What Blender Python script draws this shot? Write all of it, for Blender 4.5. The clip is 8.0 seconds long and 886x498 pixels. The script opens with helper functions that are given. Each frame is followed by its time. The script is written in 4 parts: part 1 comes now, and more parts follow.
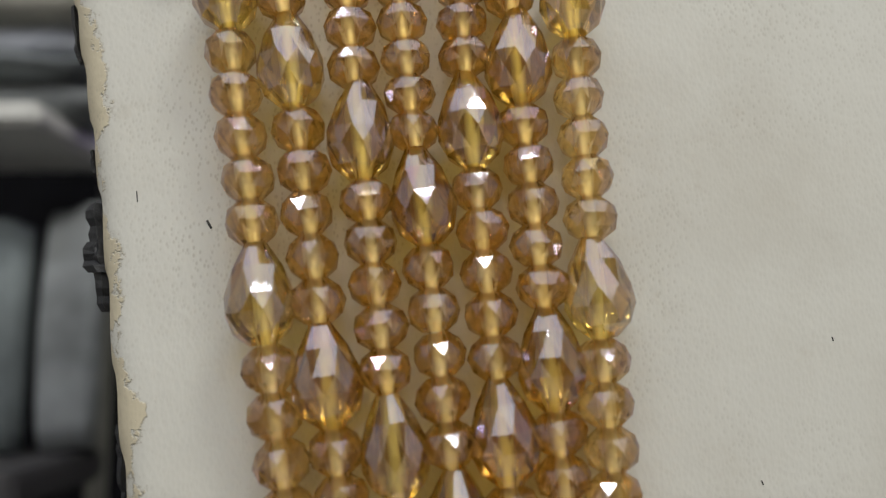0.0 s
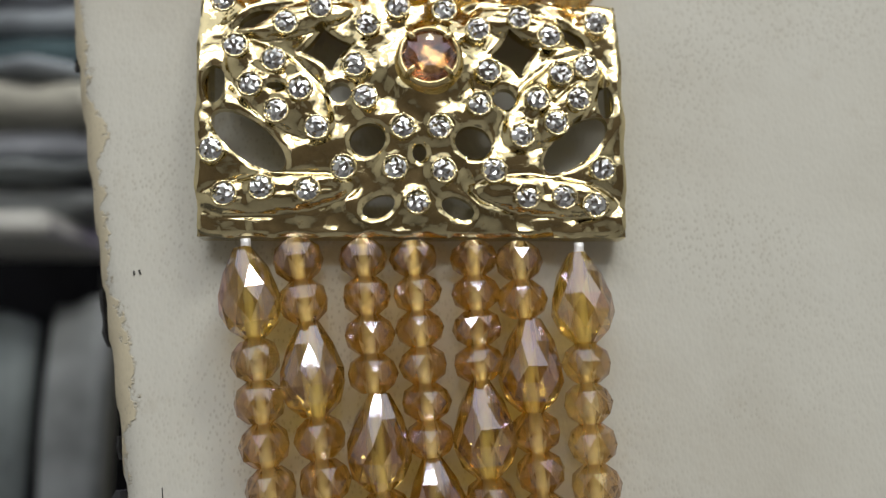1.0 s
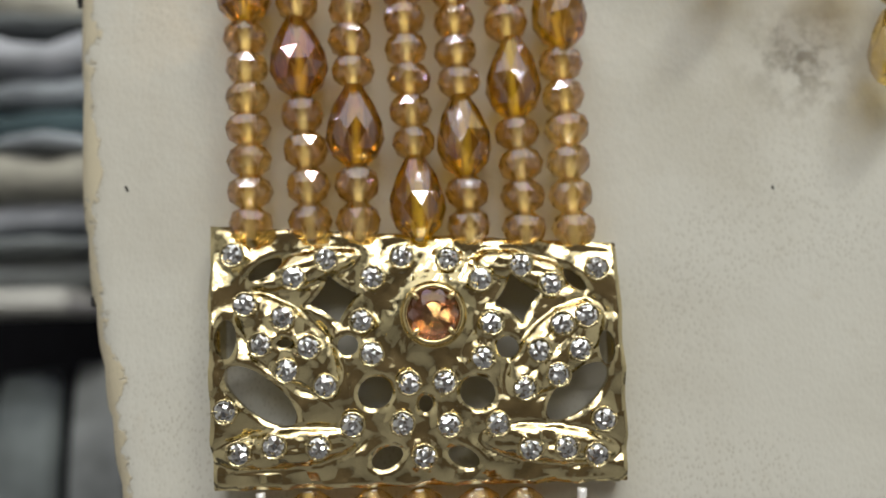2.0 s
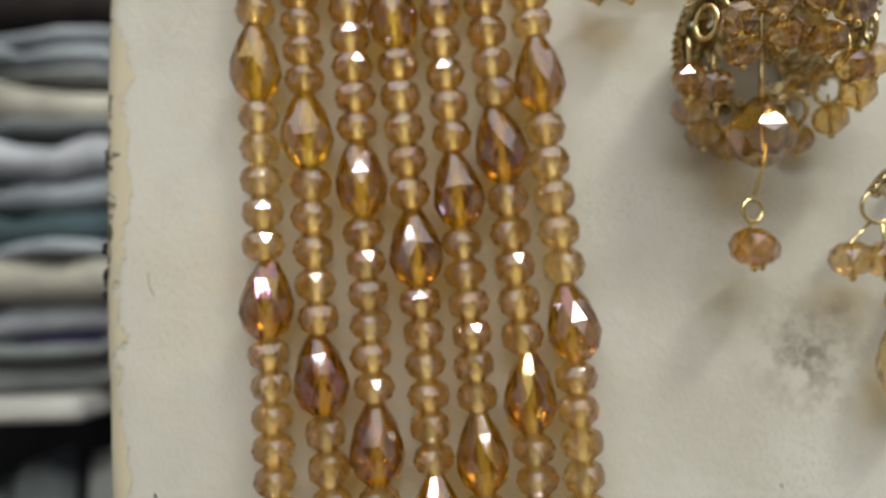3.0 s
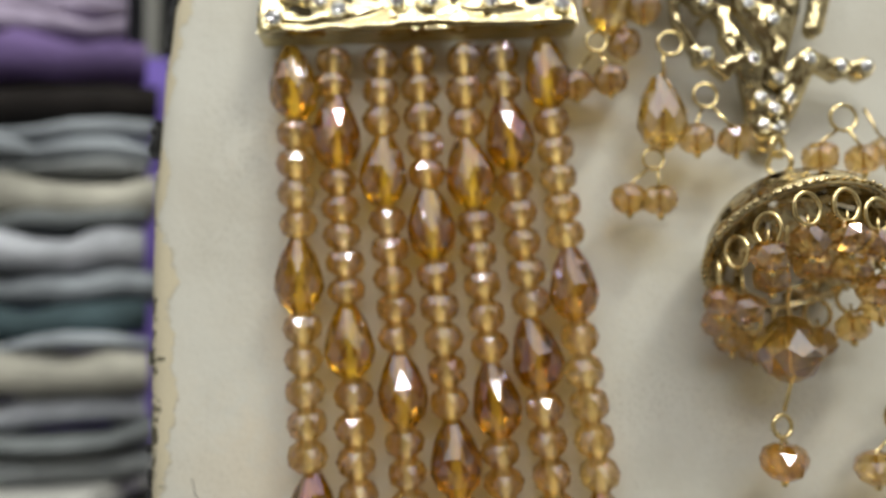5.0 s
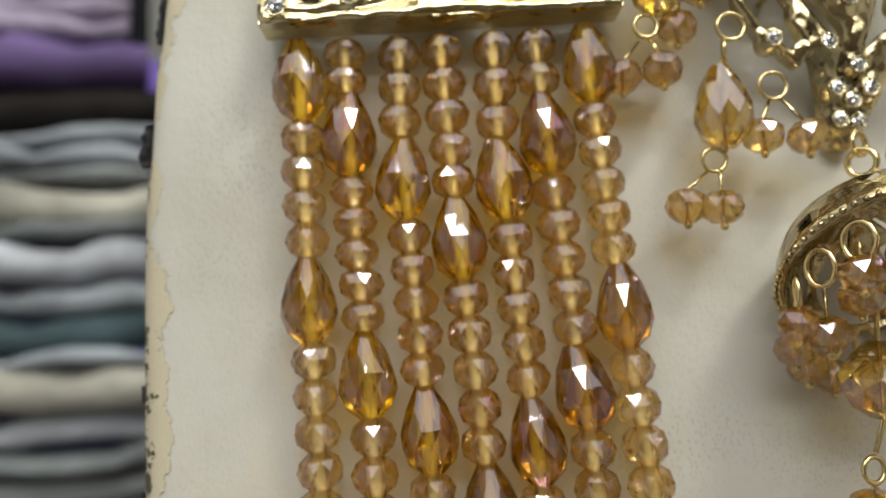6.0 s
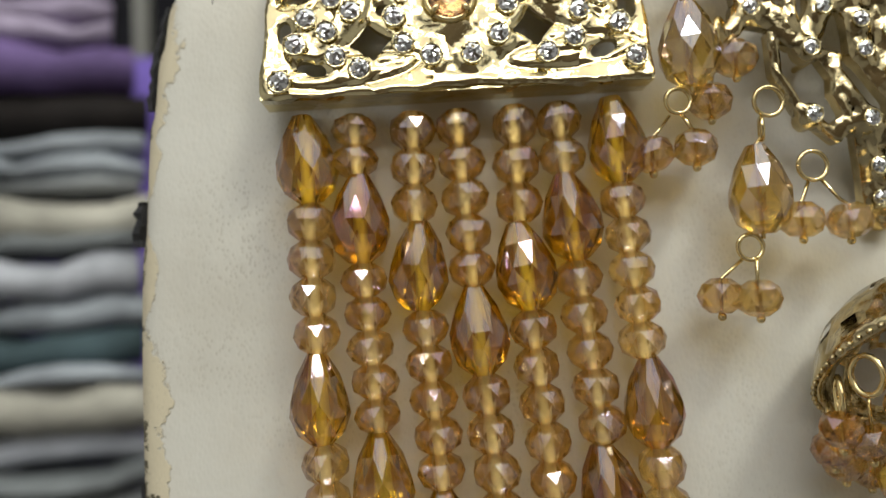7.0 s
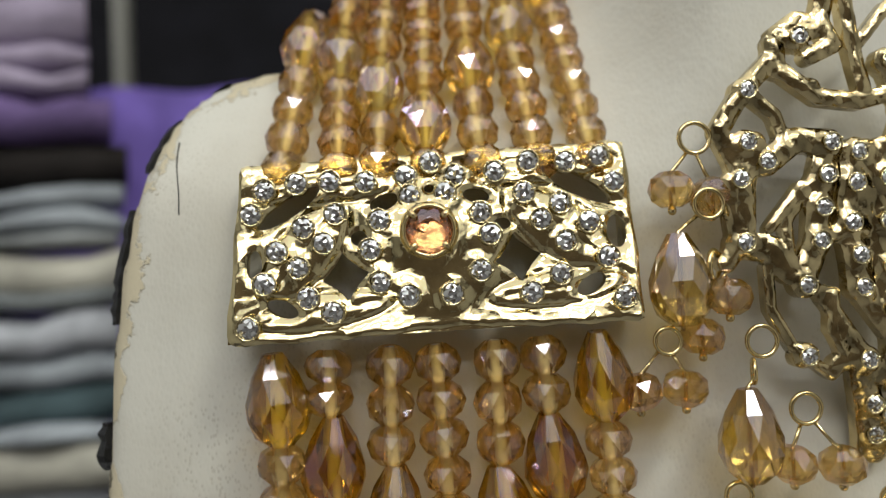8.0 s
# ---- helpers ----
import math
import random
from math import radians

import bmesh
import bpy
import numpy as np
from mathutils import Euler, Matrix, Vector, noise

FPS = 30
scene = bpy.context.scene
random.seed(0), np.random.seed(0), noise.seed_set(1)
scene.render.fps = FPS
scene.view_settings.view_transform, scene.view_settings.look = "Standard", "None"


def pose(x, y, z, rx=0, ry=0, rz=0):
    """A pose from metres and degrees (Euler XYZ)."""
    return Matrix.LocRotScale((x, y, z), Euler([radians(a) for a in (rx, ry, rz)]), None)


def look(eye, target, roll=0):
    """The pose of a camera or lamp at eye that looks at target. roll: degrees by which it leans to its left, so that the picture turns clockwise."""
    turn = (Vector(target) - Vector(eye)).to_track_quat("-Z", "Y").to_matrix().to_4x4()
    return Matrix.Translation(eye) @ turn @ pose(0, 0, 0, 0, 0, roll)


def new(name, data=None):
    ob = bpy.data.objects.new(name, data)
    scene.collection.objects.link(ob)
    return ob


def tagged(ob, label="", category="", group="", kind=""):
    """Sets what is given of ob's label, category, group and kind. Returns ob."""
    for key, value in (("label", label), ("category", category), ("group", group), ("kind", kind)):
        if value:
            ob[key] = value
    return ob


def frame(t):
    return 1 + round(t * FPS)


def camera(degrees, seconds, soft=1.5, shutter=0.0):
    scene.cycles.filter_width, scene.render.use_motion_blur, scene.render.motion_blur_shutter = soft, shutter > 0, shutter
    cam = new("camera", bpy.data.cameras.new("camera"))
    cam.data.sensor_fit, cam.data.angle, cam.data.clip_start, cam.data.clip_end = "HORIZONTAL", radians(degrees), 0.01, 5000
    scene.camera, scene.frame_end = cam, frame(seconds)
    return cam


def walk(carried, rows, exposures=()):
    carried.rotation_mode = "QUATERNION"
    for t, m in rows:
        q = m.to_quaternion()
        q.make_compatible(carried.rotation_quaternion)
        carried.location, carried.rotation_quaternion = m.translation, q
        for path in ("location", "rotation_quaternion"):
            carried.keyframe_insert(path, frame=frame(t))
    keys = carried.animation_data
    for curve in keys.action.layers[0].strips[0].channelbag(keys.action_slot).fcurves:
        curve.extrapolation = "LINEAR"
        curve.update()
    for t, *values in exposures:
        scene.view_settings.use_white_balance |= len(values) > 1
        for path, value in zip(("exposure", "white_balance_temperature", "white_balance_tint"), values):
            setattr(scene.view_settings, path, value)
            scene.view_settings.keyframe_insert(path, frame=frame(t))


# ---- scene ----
cam = camera(63.6, 8.0, 1.2)
cam.data.dof.use_dof, cam.data.dof.focus_distance, cam.data.dof.aperture_fstop = True, 0.090, 11.0
PATH = [
    (0.0, (0.00460, -0.08078, -0.07174), (0.04166, 0.90810, 0.07231), -0.800),
    (0.5, (0.00233, -0.08545, -0.05348), (0.04523, 0.90169, 0.10052), -0.478),
    (1.0, (0.00200, -0.08993, -0.03586), (0.04548, 0.89600, 0.12550), -0.371),
    (1.2, (0.00331, -0.09236, -0.02931), (0.02894, 0.89163, 0.14704), -0.267),
    (2.3, (0.00354, -0.10078, 0.01846), (0.02635, 0.89476, 0.10992), -1.518),
    (2.5, (0.00345, -0.10322, 0.03111), (0.02319, 0.89322, 0.11303), -1.519),
    (3.0, (0.00187, -0.10620, 0.05089), (0.02348, 0.88935, 0.14268), -1.645),
    (3.5, (-0.00264, -0.10940, 0.07005), (0.02765, 0.88547, 0.16661), -1.773),
    (4.0, (-0.00176, -0.11084, 0.07752), (0.02432, 0.88342, 0.18133), -1.774),
    (4.5, (-0.00212, -0.11114, 0.07916), (0.02391, 0.88192, 0.19388), -1.846),
    (5.0, (-0.00482, -0.11281, 0.08106), (0.02891, 0.87994, 0.19647), -1.895),
    (5.2, (-0.00574, -0.11362, 0.08608), (0.02864, 0.88074, 0.18634), -1.967),
    (6.5, (-0.00747, -0.09070, 0.08517), (-0.00044, 0.90156, 0.20918), -2.854),
    (7.0, (-0.00994, -0.09325, 0.10280), (0.02130, 0.90350, 0.17698), -2.968),
    (7.5, (-0.01114, -0.09533, 0.12118), (0.02546, 0.90071, 0.20219), -2.730),
    (8.0, (-0.00659, -0.09060, 0.13888), (0.03554, 0.90816, 0.16548), -2.574),
]
walk(cam, [(t, look(eye, target, roll)) for t, eye, target, roll in PATH],
     [(0, 0.04, 6400, 12), (1.2, -0.16, 6450, 11), (2.5, 0.0, 6600, 10), (5, 0.04, 6600, 9), (6.5, 0.04, 6600, 9), (8, -0.3, 6550, 9)])

# ---------------------------------------------------------------- light
world = bpy.data.worlds.new("shop_air")
scene.world = world
world.use_nodes = True
world.node_tree.nodes["Background"].inputs[0].default_value = (0.9, 0.95, 1.0, 1)
world.node_tree.nodes["Background"].inputs[1].default_value = 0.04


def ceiling_lamp(x, y, z, sx, sy, watts, colour, aim):
    """A flat LED panel of the shop ceiling."""
    data = bpy.data.lights.new("led_panel", "AREA")
    data.shape, data.size, data.size_y, data.energy, data.color = "RECTANGLE", sx, sy, watts, colour
    ob = new("led_panel", data)
    ob.matrix_world = look((x, y, z), aim)
    return ob


ceiling_lamp(0.05, -1.35, 1.22, 2.40, 3.00, 25.0, (0.96, 0.98, 0.95), (0.05, -1.34, 0.0))
ceiling_lamp(0.50, -0.70, 1.15, 0.30, 0.12, 6.5, (1.0, 0.975, 0.86), (0.05, -0.1, 0.0))
ceiling_lamp(-0.25, -0.95, 1.15, 1.20, 0.07, 6.0, (0.94, 0.95, 0.98), (-0.2, -0.3, 0.05))
ceiling_lamp(0.10, -1.65, 1.18, 1.20, 0.07, 6.0, (0.96, 0.96, 0.95), (0.05, -0.5, 0.05))

# ---------------------------------------------------------------- materials
MM = 0.001


def material(name):
    m = bpy.data.materials.new(name)
    m.use_nodes = True
    nt = m.node_tree
    return m, nt, nt.nodes["Principled BSDF"], nt.nodes["Material Output"]


def node(nt, kind, **kw):
    n = nt.nodes.new(kind)
    for k, v in kw.items():
        if k in n.inputs:
            n.inputs[k].default_value = v
    return n


def ramp(nt, fac, stops):
    r = nt.nodes.new("ShaderNodeValToRGB")
    while len(r.color_ramp.elements) < len(stops):
        r.color_ramp.elements.new(0.5)
    for e, (p, c) in zip(r.color_ramp.elements, stops):
        e.position, e.color = p, (*c, 1)
    nt.links.new(fac, r.inputs[0])
    return r.outputs[0]


def mix(nt, fac, a, b):
    n = nt.nodes.new("ShaderNodeMix")
    n.data_type = "RGBA"
    for sock, v in ((n.inputs[0], fac), (n.inputs[6], a), (n.inputs[7], b)):
        if isinstance(v, (int, float)):
            sock.default_value = v
        elif isinstance(v, tuple):
            sock.default_value = (*v, 1)
        else:
            nt.links.new(v, sock)
    return n.outputs[2]


def noise_out(nt, coords, scale, detail=4, rough=0.55):
    n = node(nt, "ShaderNodeTexNoise", Scale=scale, Detail=detail, Roughness=rough)
    nt.links.new(coords, n.inputs["Vector"])
    return n.outputs["Fac"]


def bump(nt, height, strength, distance, target, after=None):
    b = node(nt, "ShaderNodeBump", Strength=strength, Distance=distance)
    nt.links.new(height, b.inputs["Height"])
    if after is not None:
        nt.links.new(after, b.inputs["Normal"])
    nt.links.new(b.outputs[0], target.inputs["Normal"])
    return b.outputs[0]


def crystal(name, tint, deep, clear_tint, clear, gloss, sheens, ior=1.52):
    """Cut glass with an iridescent coat: the mirror tint changes from facet to facet; part of the light goes straight through."""
    m, nt, p, out = material(name)
    nt.nodes.remove(p)
    info = nt.nodes.new("ShaderNodeObjectInfo")
    glass = node(nt, "ShaderNodeBsdfGlass", IOR=ior, Roughness=0.0)
    nt.links.new(mix(nt, info.outputs["Random"], tint, deep), glass.inputs["Color"])
    t = nt.nodes.new("ShaderNodeBsdfTransparent")
    t.inputs[0].default_value = (*clear_tint, 1)
    body = nt.nodes.new("ShaderNodeMixShader")
    body.inputs[0].default_value = clear
    nt.links.new(glass.outputs[0], body.inputs[1])
    nt.links.new(t.outputs[0], body.inputs[2])
    geo = nt.nodes.new("ShaderNodeNewGeometry")
    shift = nt.nodes.new("ShaderNodeVectorMath")
    shift.operation = "MULTIPLY_ADD"
    shift.inputs[1].default_value = (1.3, 1.3, 1.3)
    nt.links.new(geo.outputs["True Normal"], shift.inputs[0])
    far = nt.nodes.new("ShaderNodeMath")
    far.operation = "MULTIPLY"
    far.inputs[1].default_value = 37.0
    nt.links.new(info.outputs["Random"], far.inputs[0])
    nt.links.new(far.outputs[0], shift.inputs[2])
    sheen = ramp(nt, noise_out(nt, shift.outputs[0], 1.0, 1), sheens)
    mirror = node(nt, "ShaderNodeBsdfGlossy", Roughness=0.03)
    nt.links.new(sheen, mirror.inputs["Color"])
    rake = nt.nodes.new("ShaderNodeLayerWeight")
    steep = nt.nodes.new("ShaderNodeMath")
    steep.operation = "POWER"
    steep.inputs[1].default_value = 4.0
    nt.links.new(rake.outputs["Facing"], steep.inputs[0])
    fac = nt.nodes.new("ShaderNodeMath")
    fac.operation = "MULTIPLY_ADD"
    fac.use_clamp = True
    fac.inputs[1].default_value, fac.inputs[2].default_value = 0.35, gloss
    nt.links.new(steep.outputs[0], fac.inputs[0])
    mx = nt.nodes.new("ShaderNodeMixShader")
    nt.links.new(fac.outputs[0], mx.inputs[0])
    nt.links.new(body.outputs[0], mx.inputs[1])
    nt.links.new(mirror.outputs[0], mx.inputs[2])
    nt.links.new(mx.outputs[0], out.inputs[0])
    return m


COOL = [(0.30, (0.95, 0.86, 0.70)), (0.42, (0.72, 0.70, 1.0)), (0.56, (0.82, 0.86, 1.0)), (0.66, (0.92, 0.70, 1.0)), (0.74, (1.0, 0.9, 0.66))]
WARM = [(0.30, (1.0, 0.82, 0.50)), (0.42, (0.76, 0.76, 1.0)), (0.54, (0.84, 0.84, 0.96)), (0.66, (0.92, 0.55, 0.90)), (0.72, (0.98, 0.86, 0.5))]
M_BEAD = crystal("champagne_crystal", (1.0, 0.885, 0.57), (1.0, 0.835, 0.46), (1.0, 0.79, 0.41), 0.33, 0.14, COOL, 1.60)
M_DROP = crystal("amber_crystal", (0.97, 0.75, 0.20), (0.72, 0.46, 0.14), (1.0, 0.81, 0.08), 0.18, 0.15, WARM, 1.66)
M_PALE = crystal("honey_crystal", (1.0, 0.87, 0.45), (1.0, 0.80, 0.33), (1.0, 0.79, 0.26), 0.28, 0.22, COOL, 1.62)
M_CENTRE = crystal("peach_crystal", (0.99, 0.82, 0.66), (0.98, 0.78, 0.62), (1.0, 0.80, 0.66), 0.42, 0.14, COOL)


def gold_material(name, colour, rough, facet, cut=0.6, crinkle=0.0, metal=1.0, dull=0.72):
    m, nt, p, out = material(name)
    co = nt.nodes.new("ShaderNodeTexCoord").outputs["Object"]
    big = noise_out(nt, co, 160, 3)
    tarn = ramp(nt, big, [(0.34, tuple(c * dull for c in colour)), (0.60, colour)])
    nt.links.new(tarn, p.inputs["Base Color"])
    p.inputs["Metallic"].default_value = metal
    fine = noise_out(nt, co, 2200, 3)
    r = node(nt, "ShaderNodeMapRange")
    r.inputs[3].default_value, r.inputs[4].default_value = rough * 0.6, rough * 1.6
    nt.links.new(big, r.inputs[0])
    nt.links.new(r.outputs[0], p.inputs["Roughness"])
    first = bump(nt, fine, 0.12, 0.0002, p)
    if crinkle:
        first = bump(nt, noise_out(nt, co, 260, 2, 0.5), crinkle, 0.0020, p, first)
    if facet:
        v = node(nt, "ShaderNodeTexVoronoi", Scale=facet)
        nt.links.new(co, v.inputs["Vector"])
        tilt = nt.nodes.new("ShaderNodeVectorMath")
        tilt.operation = "MULTIPLY_ADD"
        tilt.inputs[1].default_value, tilt.inputs[2].default_value = (cut,) * 3, (-cut / 2,) * 3
        nt.links.new(v.outputs["Color"], tilt.inputs[0])
        total = nt.nodes.new("ShaderNodeVectorMath")
        nt.links.new(first, total.inputs[0])
        nt.links.new(tilt.outputs[0], total.inputs[1])
        unit = nt.nodes.new("ShaderNodeVectorMath")
        unit.operation = "NORMALIZE"
        nt.links.new(total.outputs[0], unit.inputs[0])
        nt.links.new(unit.outputs[0], p.inputs["Normal"])
    return m


M_GOLD = gold_material("champagne_gold", (0.82, 0.71, 0.42), 0.09, 300, 0.30, 0.25)
M_WIRE = gold_material("gold_wire", (0.86, 0.70, 0.36), 0.18, 0)
M_OLDGOLD = gold_material("antique_gold", (0.76, 0.63, 0.36), 0.14, 420, 0.34, 0.28, 1.0, 0.42)


def plain(name, colour, rough, metal=0.0, spread=0.25, scale=60.0, relief=0.2, dist=0.001, spec=0.5):
    m, nt, p, out = material(name)
    co = nt.nodes.new("ShaderNodeTexCoord").outputs["Object"]
    n1, n2 = noise_out(nt, co, scale, 5), noise_out(nt, co, scale * 9, 3)
    lo = tuple(c * (1 - spread) for c in colour)
    hi = tuple(min(1, c * (1 + spread)) for c in colour)
    nt.links.new(ramp(nt, n1, [(0.3, lo), (0.7, hi)]), p.inputs["Base Color"])
    p.inputs["Roughness"].default_value, p.inputs["Metallic"].default_value = rough, metal
    p.inputs["Specular IOR Level"].default_value = spec
    bump(nt, n2, relief, dist, p)
    return m


M_STONE = gold_material("foiled_rhinestone", (0.78, 0.79, 0.81), 0.10, 1900, 0.90)
# thread whitened and part-metal: stands in for the bright reflection of the bead bores
M_THREAD = gold_material("bore_glint_thread", (1.0, 1.0, 1.0), 0.38, 0, metal=0.35)
M_TAPE = plain("black_tape", (0.012, 0.013, 0.016), 0.38, 0, 0.4, 700, 0.5, 0.0004)
M_SPECK = plain("dark_speck", (0.035, 0.033, 0.03), 0.7, 0, 0.4, 900)


def leatherette():
    """Off-white leatherette: pore grain, faint grey-brown and tan mottled patches, peeled yellowish edge."""
    m, nt, p, out = material("cream_leatherette")
    co = nt.nodes.new("ShaderNodeTexCoord").outputs["Object"]
    cloud = noise_out(nt, co, 26, 5, 0.6)
    base = ramp(nt, cloud, [(0.30, (0.53, 0.51, 0.445)), (0.52, (0.595, 0.585, 0.525)), (0.75, (0.62, 0.615, 0.56))])
    fleck = noise_out(nt, co, 190, 4, 0.7)
    base = mix(nt, ramp(nt, fleck, [(0.62, (0, 0, 0)), (0.80, (0.35, 0.35, 0.35))]), base, (0.45, 0.40, 0.32))

    def patch(x, z, radius, colour, amount, inner, scale):
        nonlocal base
        d = nt.nodes.new("ShaderNodeVectorMath")
        d.operation = "DISTANCE"
        d.inputs[1].default_value = (x * MM, 0.0075, z * MM)
        nt.links.new(co, d.inputs[0])
        near = ramp(nt, d.outputs["Value"], [(0.0, (1, 1, 1)), (radius * MM, (0, 0, 0))])
        spots = ramp(nt, noise_out(nt, co, scale, 5, 0.65), [(inner, (0, 0, 0)), (inner + 0.16, (amount,) * 3)])
        k = nt.nodes.new("ShaderNodeMix")
        k.data_type, k.blend_type = "RGBA", "MULTIPLY"
        k.inputs[0].default_value = 1.0
        nt.links.new(near, k.inputs[6])
        nt.links.new(spots, k.inputs[7])
        base = mix(nt, k.outputs[2], base, colour)

    patch(62, 43, 12, (0.23, 0.20, 0.15), 0.85, 0.46, 330)
    patch(58, 48, 34, (0.46, 0.44, 0.36), 0.6, 0.46, 90)
    patch(34, 62, 36, (0.55, 0.54, 0.46), 0.4, 0.46, 70)
    patch(-20, 60, 34, (0.66, 0.53, 0.36), 0.5, 0.42, 80)
    edge = nt.nodes.new("ShaderNodeAttribute")
    edge.attribute_name = "edge"
    rag = nt.nodes.new("ShaderNodeMath")
    rag.operation = "MULTIPLY"
    nt.links.new(edge.outputs["Fac"], rag.inputs[0])
    nt.links.new(noise_out(nt, co, 95, 6, 0.68), rag.inputs[1])
    peel = ramp(nt, rag.outputs[0], [(0.385, (0, 0, 0)), (0.40, (1, 1, 1))])
    # rim: thin shadow line painted into the colour along the peel boundary
    rim = ramp(nt, rag.outputs[0], [(0.376, (0, 0, 0)), (0.383, (0.35, 0.35, 0.35)), (0.392, (0.35, 0.35, 0.35)), (0.400, (0, 0, 0))])
    base = mix(nt, peel, base, (0.58, 0.52, 0.38))
    base = mix(nt, rim, base, (0.24, 0.20, 0.13))
    rag2 = nt.nodes.new("ShaderNodeMath")
    rag2.operation = "MULTIPLY"
    nt.links.new(edge.outputs["Fac"], rag2.inputs[0])
    nt.links.new(noise_out(nt, co, 210, 6, 0.75), rag2.inputs[1])
    base = mix(nt, ramp(nt, rag2.outputs[0], [(0.555, (0, 0, 0)), (0.575, (1, 1, 1))]), base, (0.09, 0.08, 0.05))
    st = nt.nodes.new("ShaderNodeMapping")
    st.inputs["Scale"].default_value = (1.0, 1.0, 0.6)
    nt.links.new(co, st.inputs[0])
    pores = node(nt, "ShaderNodeTexVoronoi", Scale=1900.0)
    nt.links.new(st.outputs[0], pores.inputs["Vector"])
    pit = ramp(nt, pores.outputs["Distance"], [(0.14, (0.42, 0.42, 0.42)), (0.40, (0, 0, 0))])
    open_grain = ramp(nt, noise_out(nt, co, 38, 3), [(0.46, (0.08, 0.08, 0.08)), (0.66, (1, 1, 1))])
    both = nt.nodes.new("ShaderNodeMix")
    both.data_type, both.blend_type = "RGBA", "MULTIPLY"
    both.inputs[0].default_value = 1.0
    nt.links.new(pit, both.inputs[6])
    nt.links.new(open_grain, both.inputs[7])
    base = mix(nt, both.outputs[2], base, (0.30, 0.27, 0.21))
    nt.links.new(base, p.inputs["Base Color"])
    p.inputs["Roughness"].default_value = 0.58
    p.inputs["Specular IOR Level"].default_value = 0.35
    a = bump(nt, pores.outputs["Distance"], 0.22, 0.00016, p)
    a = bump(nt, noise_out(nt, co, 60, 4), 0.35, 0.0012, p, a)
    bump(nt, peel, 0.6, 0.0003, p, a)
    return m


M_BOARD = leatherette()

# ---------------------------------------------------------------- mesh helpers


def mesh_object(name, me, mat, parent=None, label="", smooth=False):
    if mat is not None and not me.materials:
        me.materials.append(mat)
    if smooth:
        me.polygons.foreach_set("use_smooth", [True] * len(me.polygons))
    ob = new(name, me)
    if parent is not None:
        ob.parent = parent
    return tagged(ob, label)


def part(name, bm, mat, parent=None, label="", smooth=False):
    """Links a bmesh as one mesh object under a thing or a part."""
    me = bpy.data.meshes.new(name)
    bmesh.ops.recalc_face_normals(bm, faces=bm.faces)
    bm.to_mesh(me)
    bm.free()
    return mesh_object(name, me, mat, parent, label, smooth)


def empty(name, at, label, category, group=""):
    ob = new(name)
    ob.location = at
    ob.empty_display_size = 0.01
    return tagged(ob, label, category, group)


def lathe_mesh(name, rings, n, turns=None):
    """A faceted solid from rings of (radius, height); turns: by how many half facets each ring is turned."""
    turns = turns or [i % 2 for i in range(len(rings))]
    bm = bmesh.new()
    loops = []
    for (r, z), h in zip(rings, turns):
        loops.append([bm.verts.new((r * math.cos((k + h / 2) * math.tau / n), r * math.sin((k + h / 2) * math.tau / n), z)) for k in range(n)])
    for i in range(len(rings) - 1):
        a, b, step = loops[i], loops[i + 1], turns[i + 1] - turns[i]
        for k in range(n):
            j = (k + 1) % n
            if step == 0:
                bm.faces.new((a[k], a[j], b[j], b[k]))
            elif step > 0:
                bm.faces.new((a[k], a[j], b[k]))
                bm.faces.new((a[j], b[j], b[k]))
            else:
                bm.faces.new((a[k], b[j], b[k]))
                bm.faces.new((a[k], a[j], b[j]))
    bm.faces.new(loops[0][::-1])
    bm.faces.new(loops[-1])
    bmesh.ops.recalc_face_normals(bm, faces=bm.faces)
    me = bpy.data.meshes.new(name)
    bm.to_mesh(me)
    bm.free()
    return me


def tube(bm, pts, r, n=8, closed=False):
    """A round wire along points."""
    pts = [Vector(p) for p in pts]
    loops = []
    for i, p in enumerate(pts):
        a = pts[i - 1] if (i > 0 or closed) else p
        b = pts[(i + 1) % len(pts)] if (i < len(pts) - 1 or closed) else p
        q = (b - a).normalized().to_track_quat("Z", "Y")
        loops.append([bm.verts.new(p + q @ Vector((r * math.cos(k * math.tau / n), r * math.sin(k * math.tau / n), 0))) for k in range(n)])
    for i in range(len(loops) if closed else len(loops) - 1):
        a, b = loops[i], loops[(i + 1) % len(loops)]
        shift = min(range(n), key=lambda s: (a[0].co - b[s].co).length)
        for k in range(n):
            bm.faces.new((a[k], a[(k + 1) % n], b[(k + 1 + shift) % n], b[(k + shift) % n]))
    if not closed:
        bm.faces.new(loops[0][::-1])
        bm.faces.new(loops[-1])


def spline(points, steps):
    """Catmull-Rom through points."""
    p = [Vector(v) for v in points]
    p = [2 * p[0] - p[1]] + p + [2 * p[-1] - p[-2]]
    out = []
    for i in range(1, len(p) - 2):
        for s in range(steps):
            t = s / steps
            a, b, c, d = p[i - 1:i + 3]
            out.append(0.5 * (2 * b + (c - a) * t + (2 * a - 5 * b + 4 * c - d) * t * t + (3 * b - a - 3 * c + d) * t ** 3))
    out.append(p[-2])
    return out


def ball(bm, at, r, seg=8, flat=1.0):
    bmesh.ops.create_uvsphere(bm, u_segments=seg, v_segments=seg // 2 + 1, radius=r, matrix=Matrix.Translation(at) @ Matrix.Diagonal((1, flat, 1, 1)))


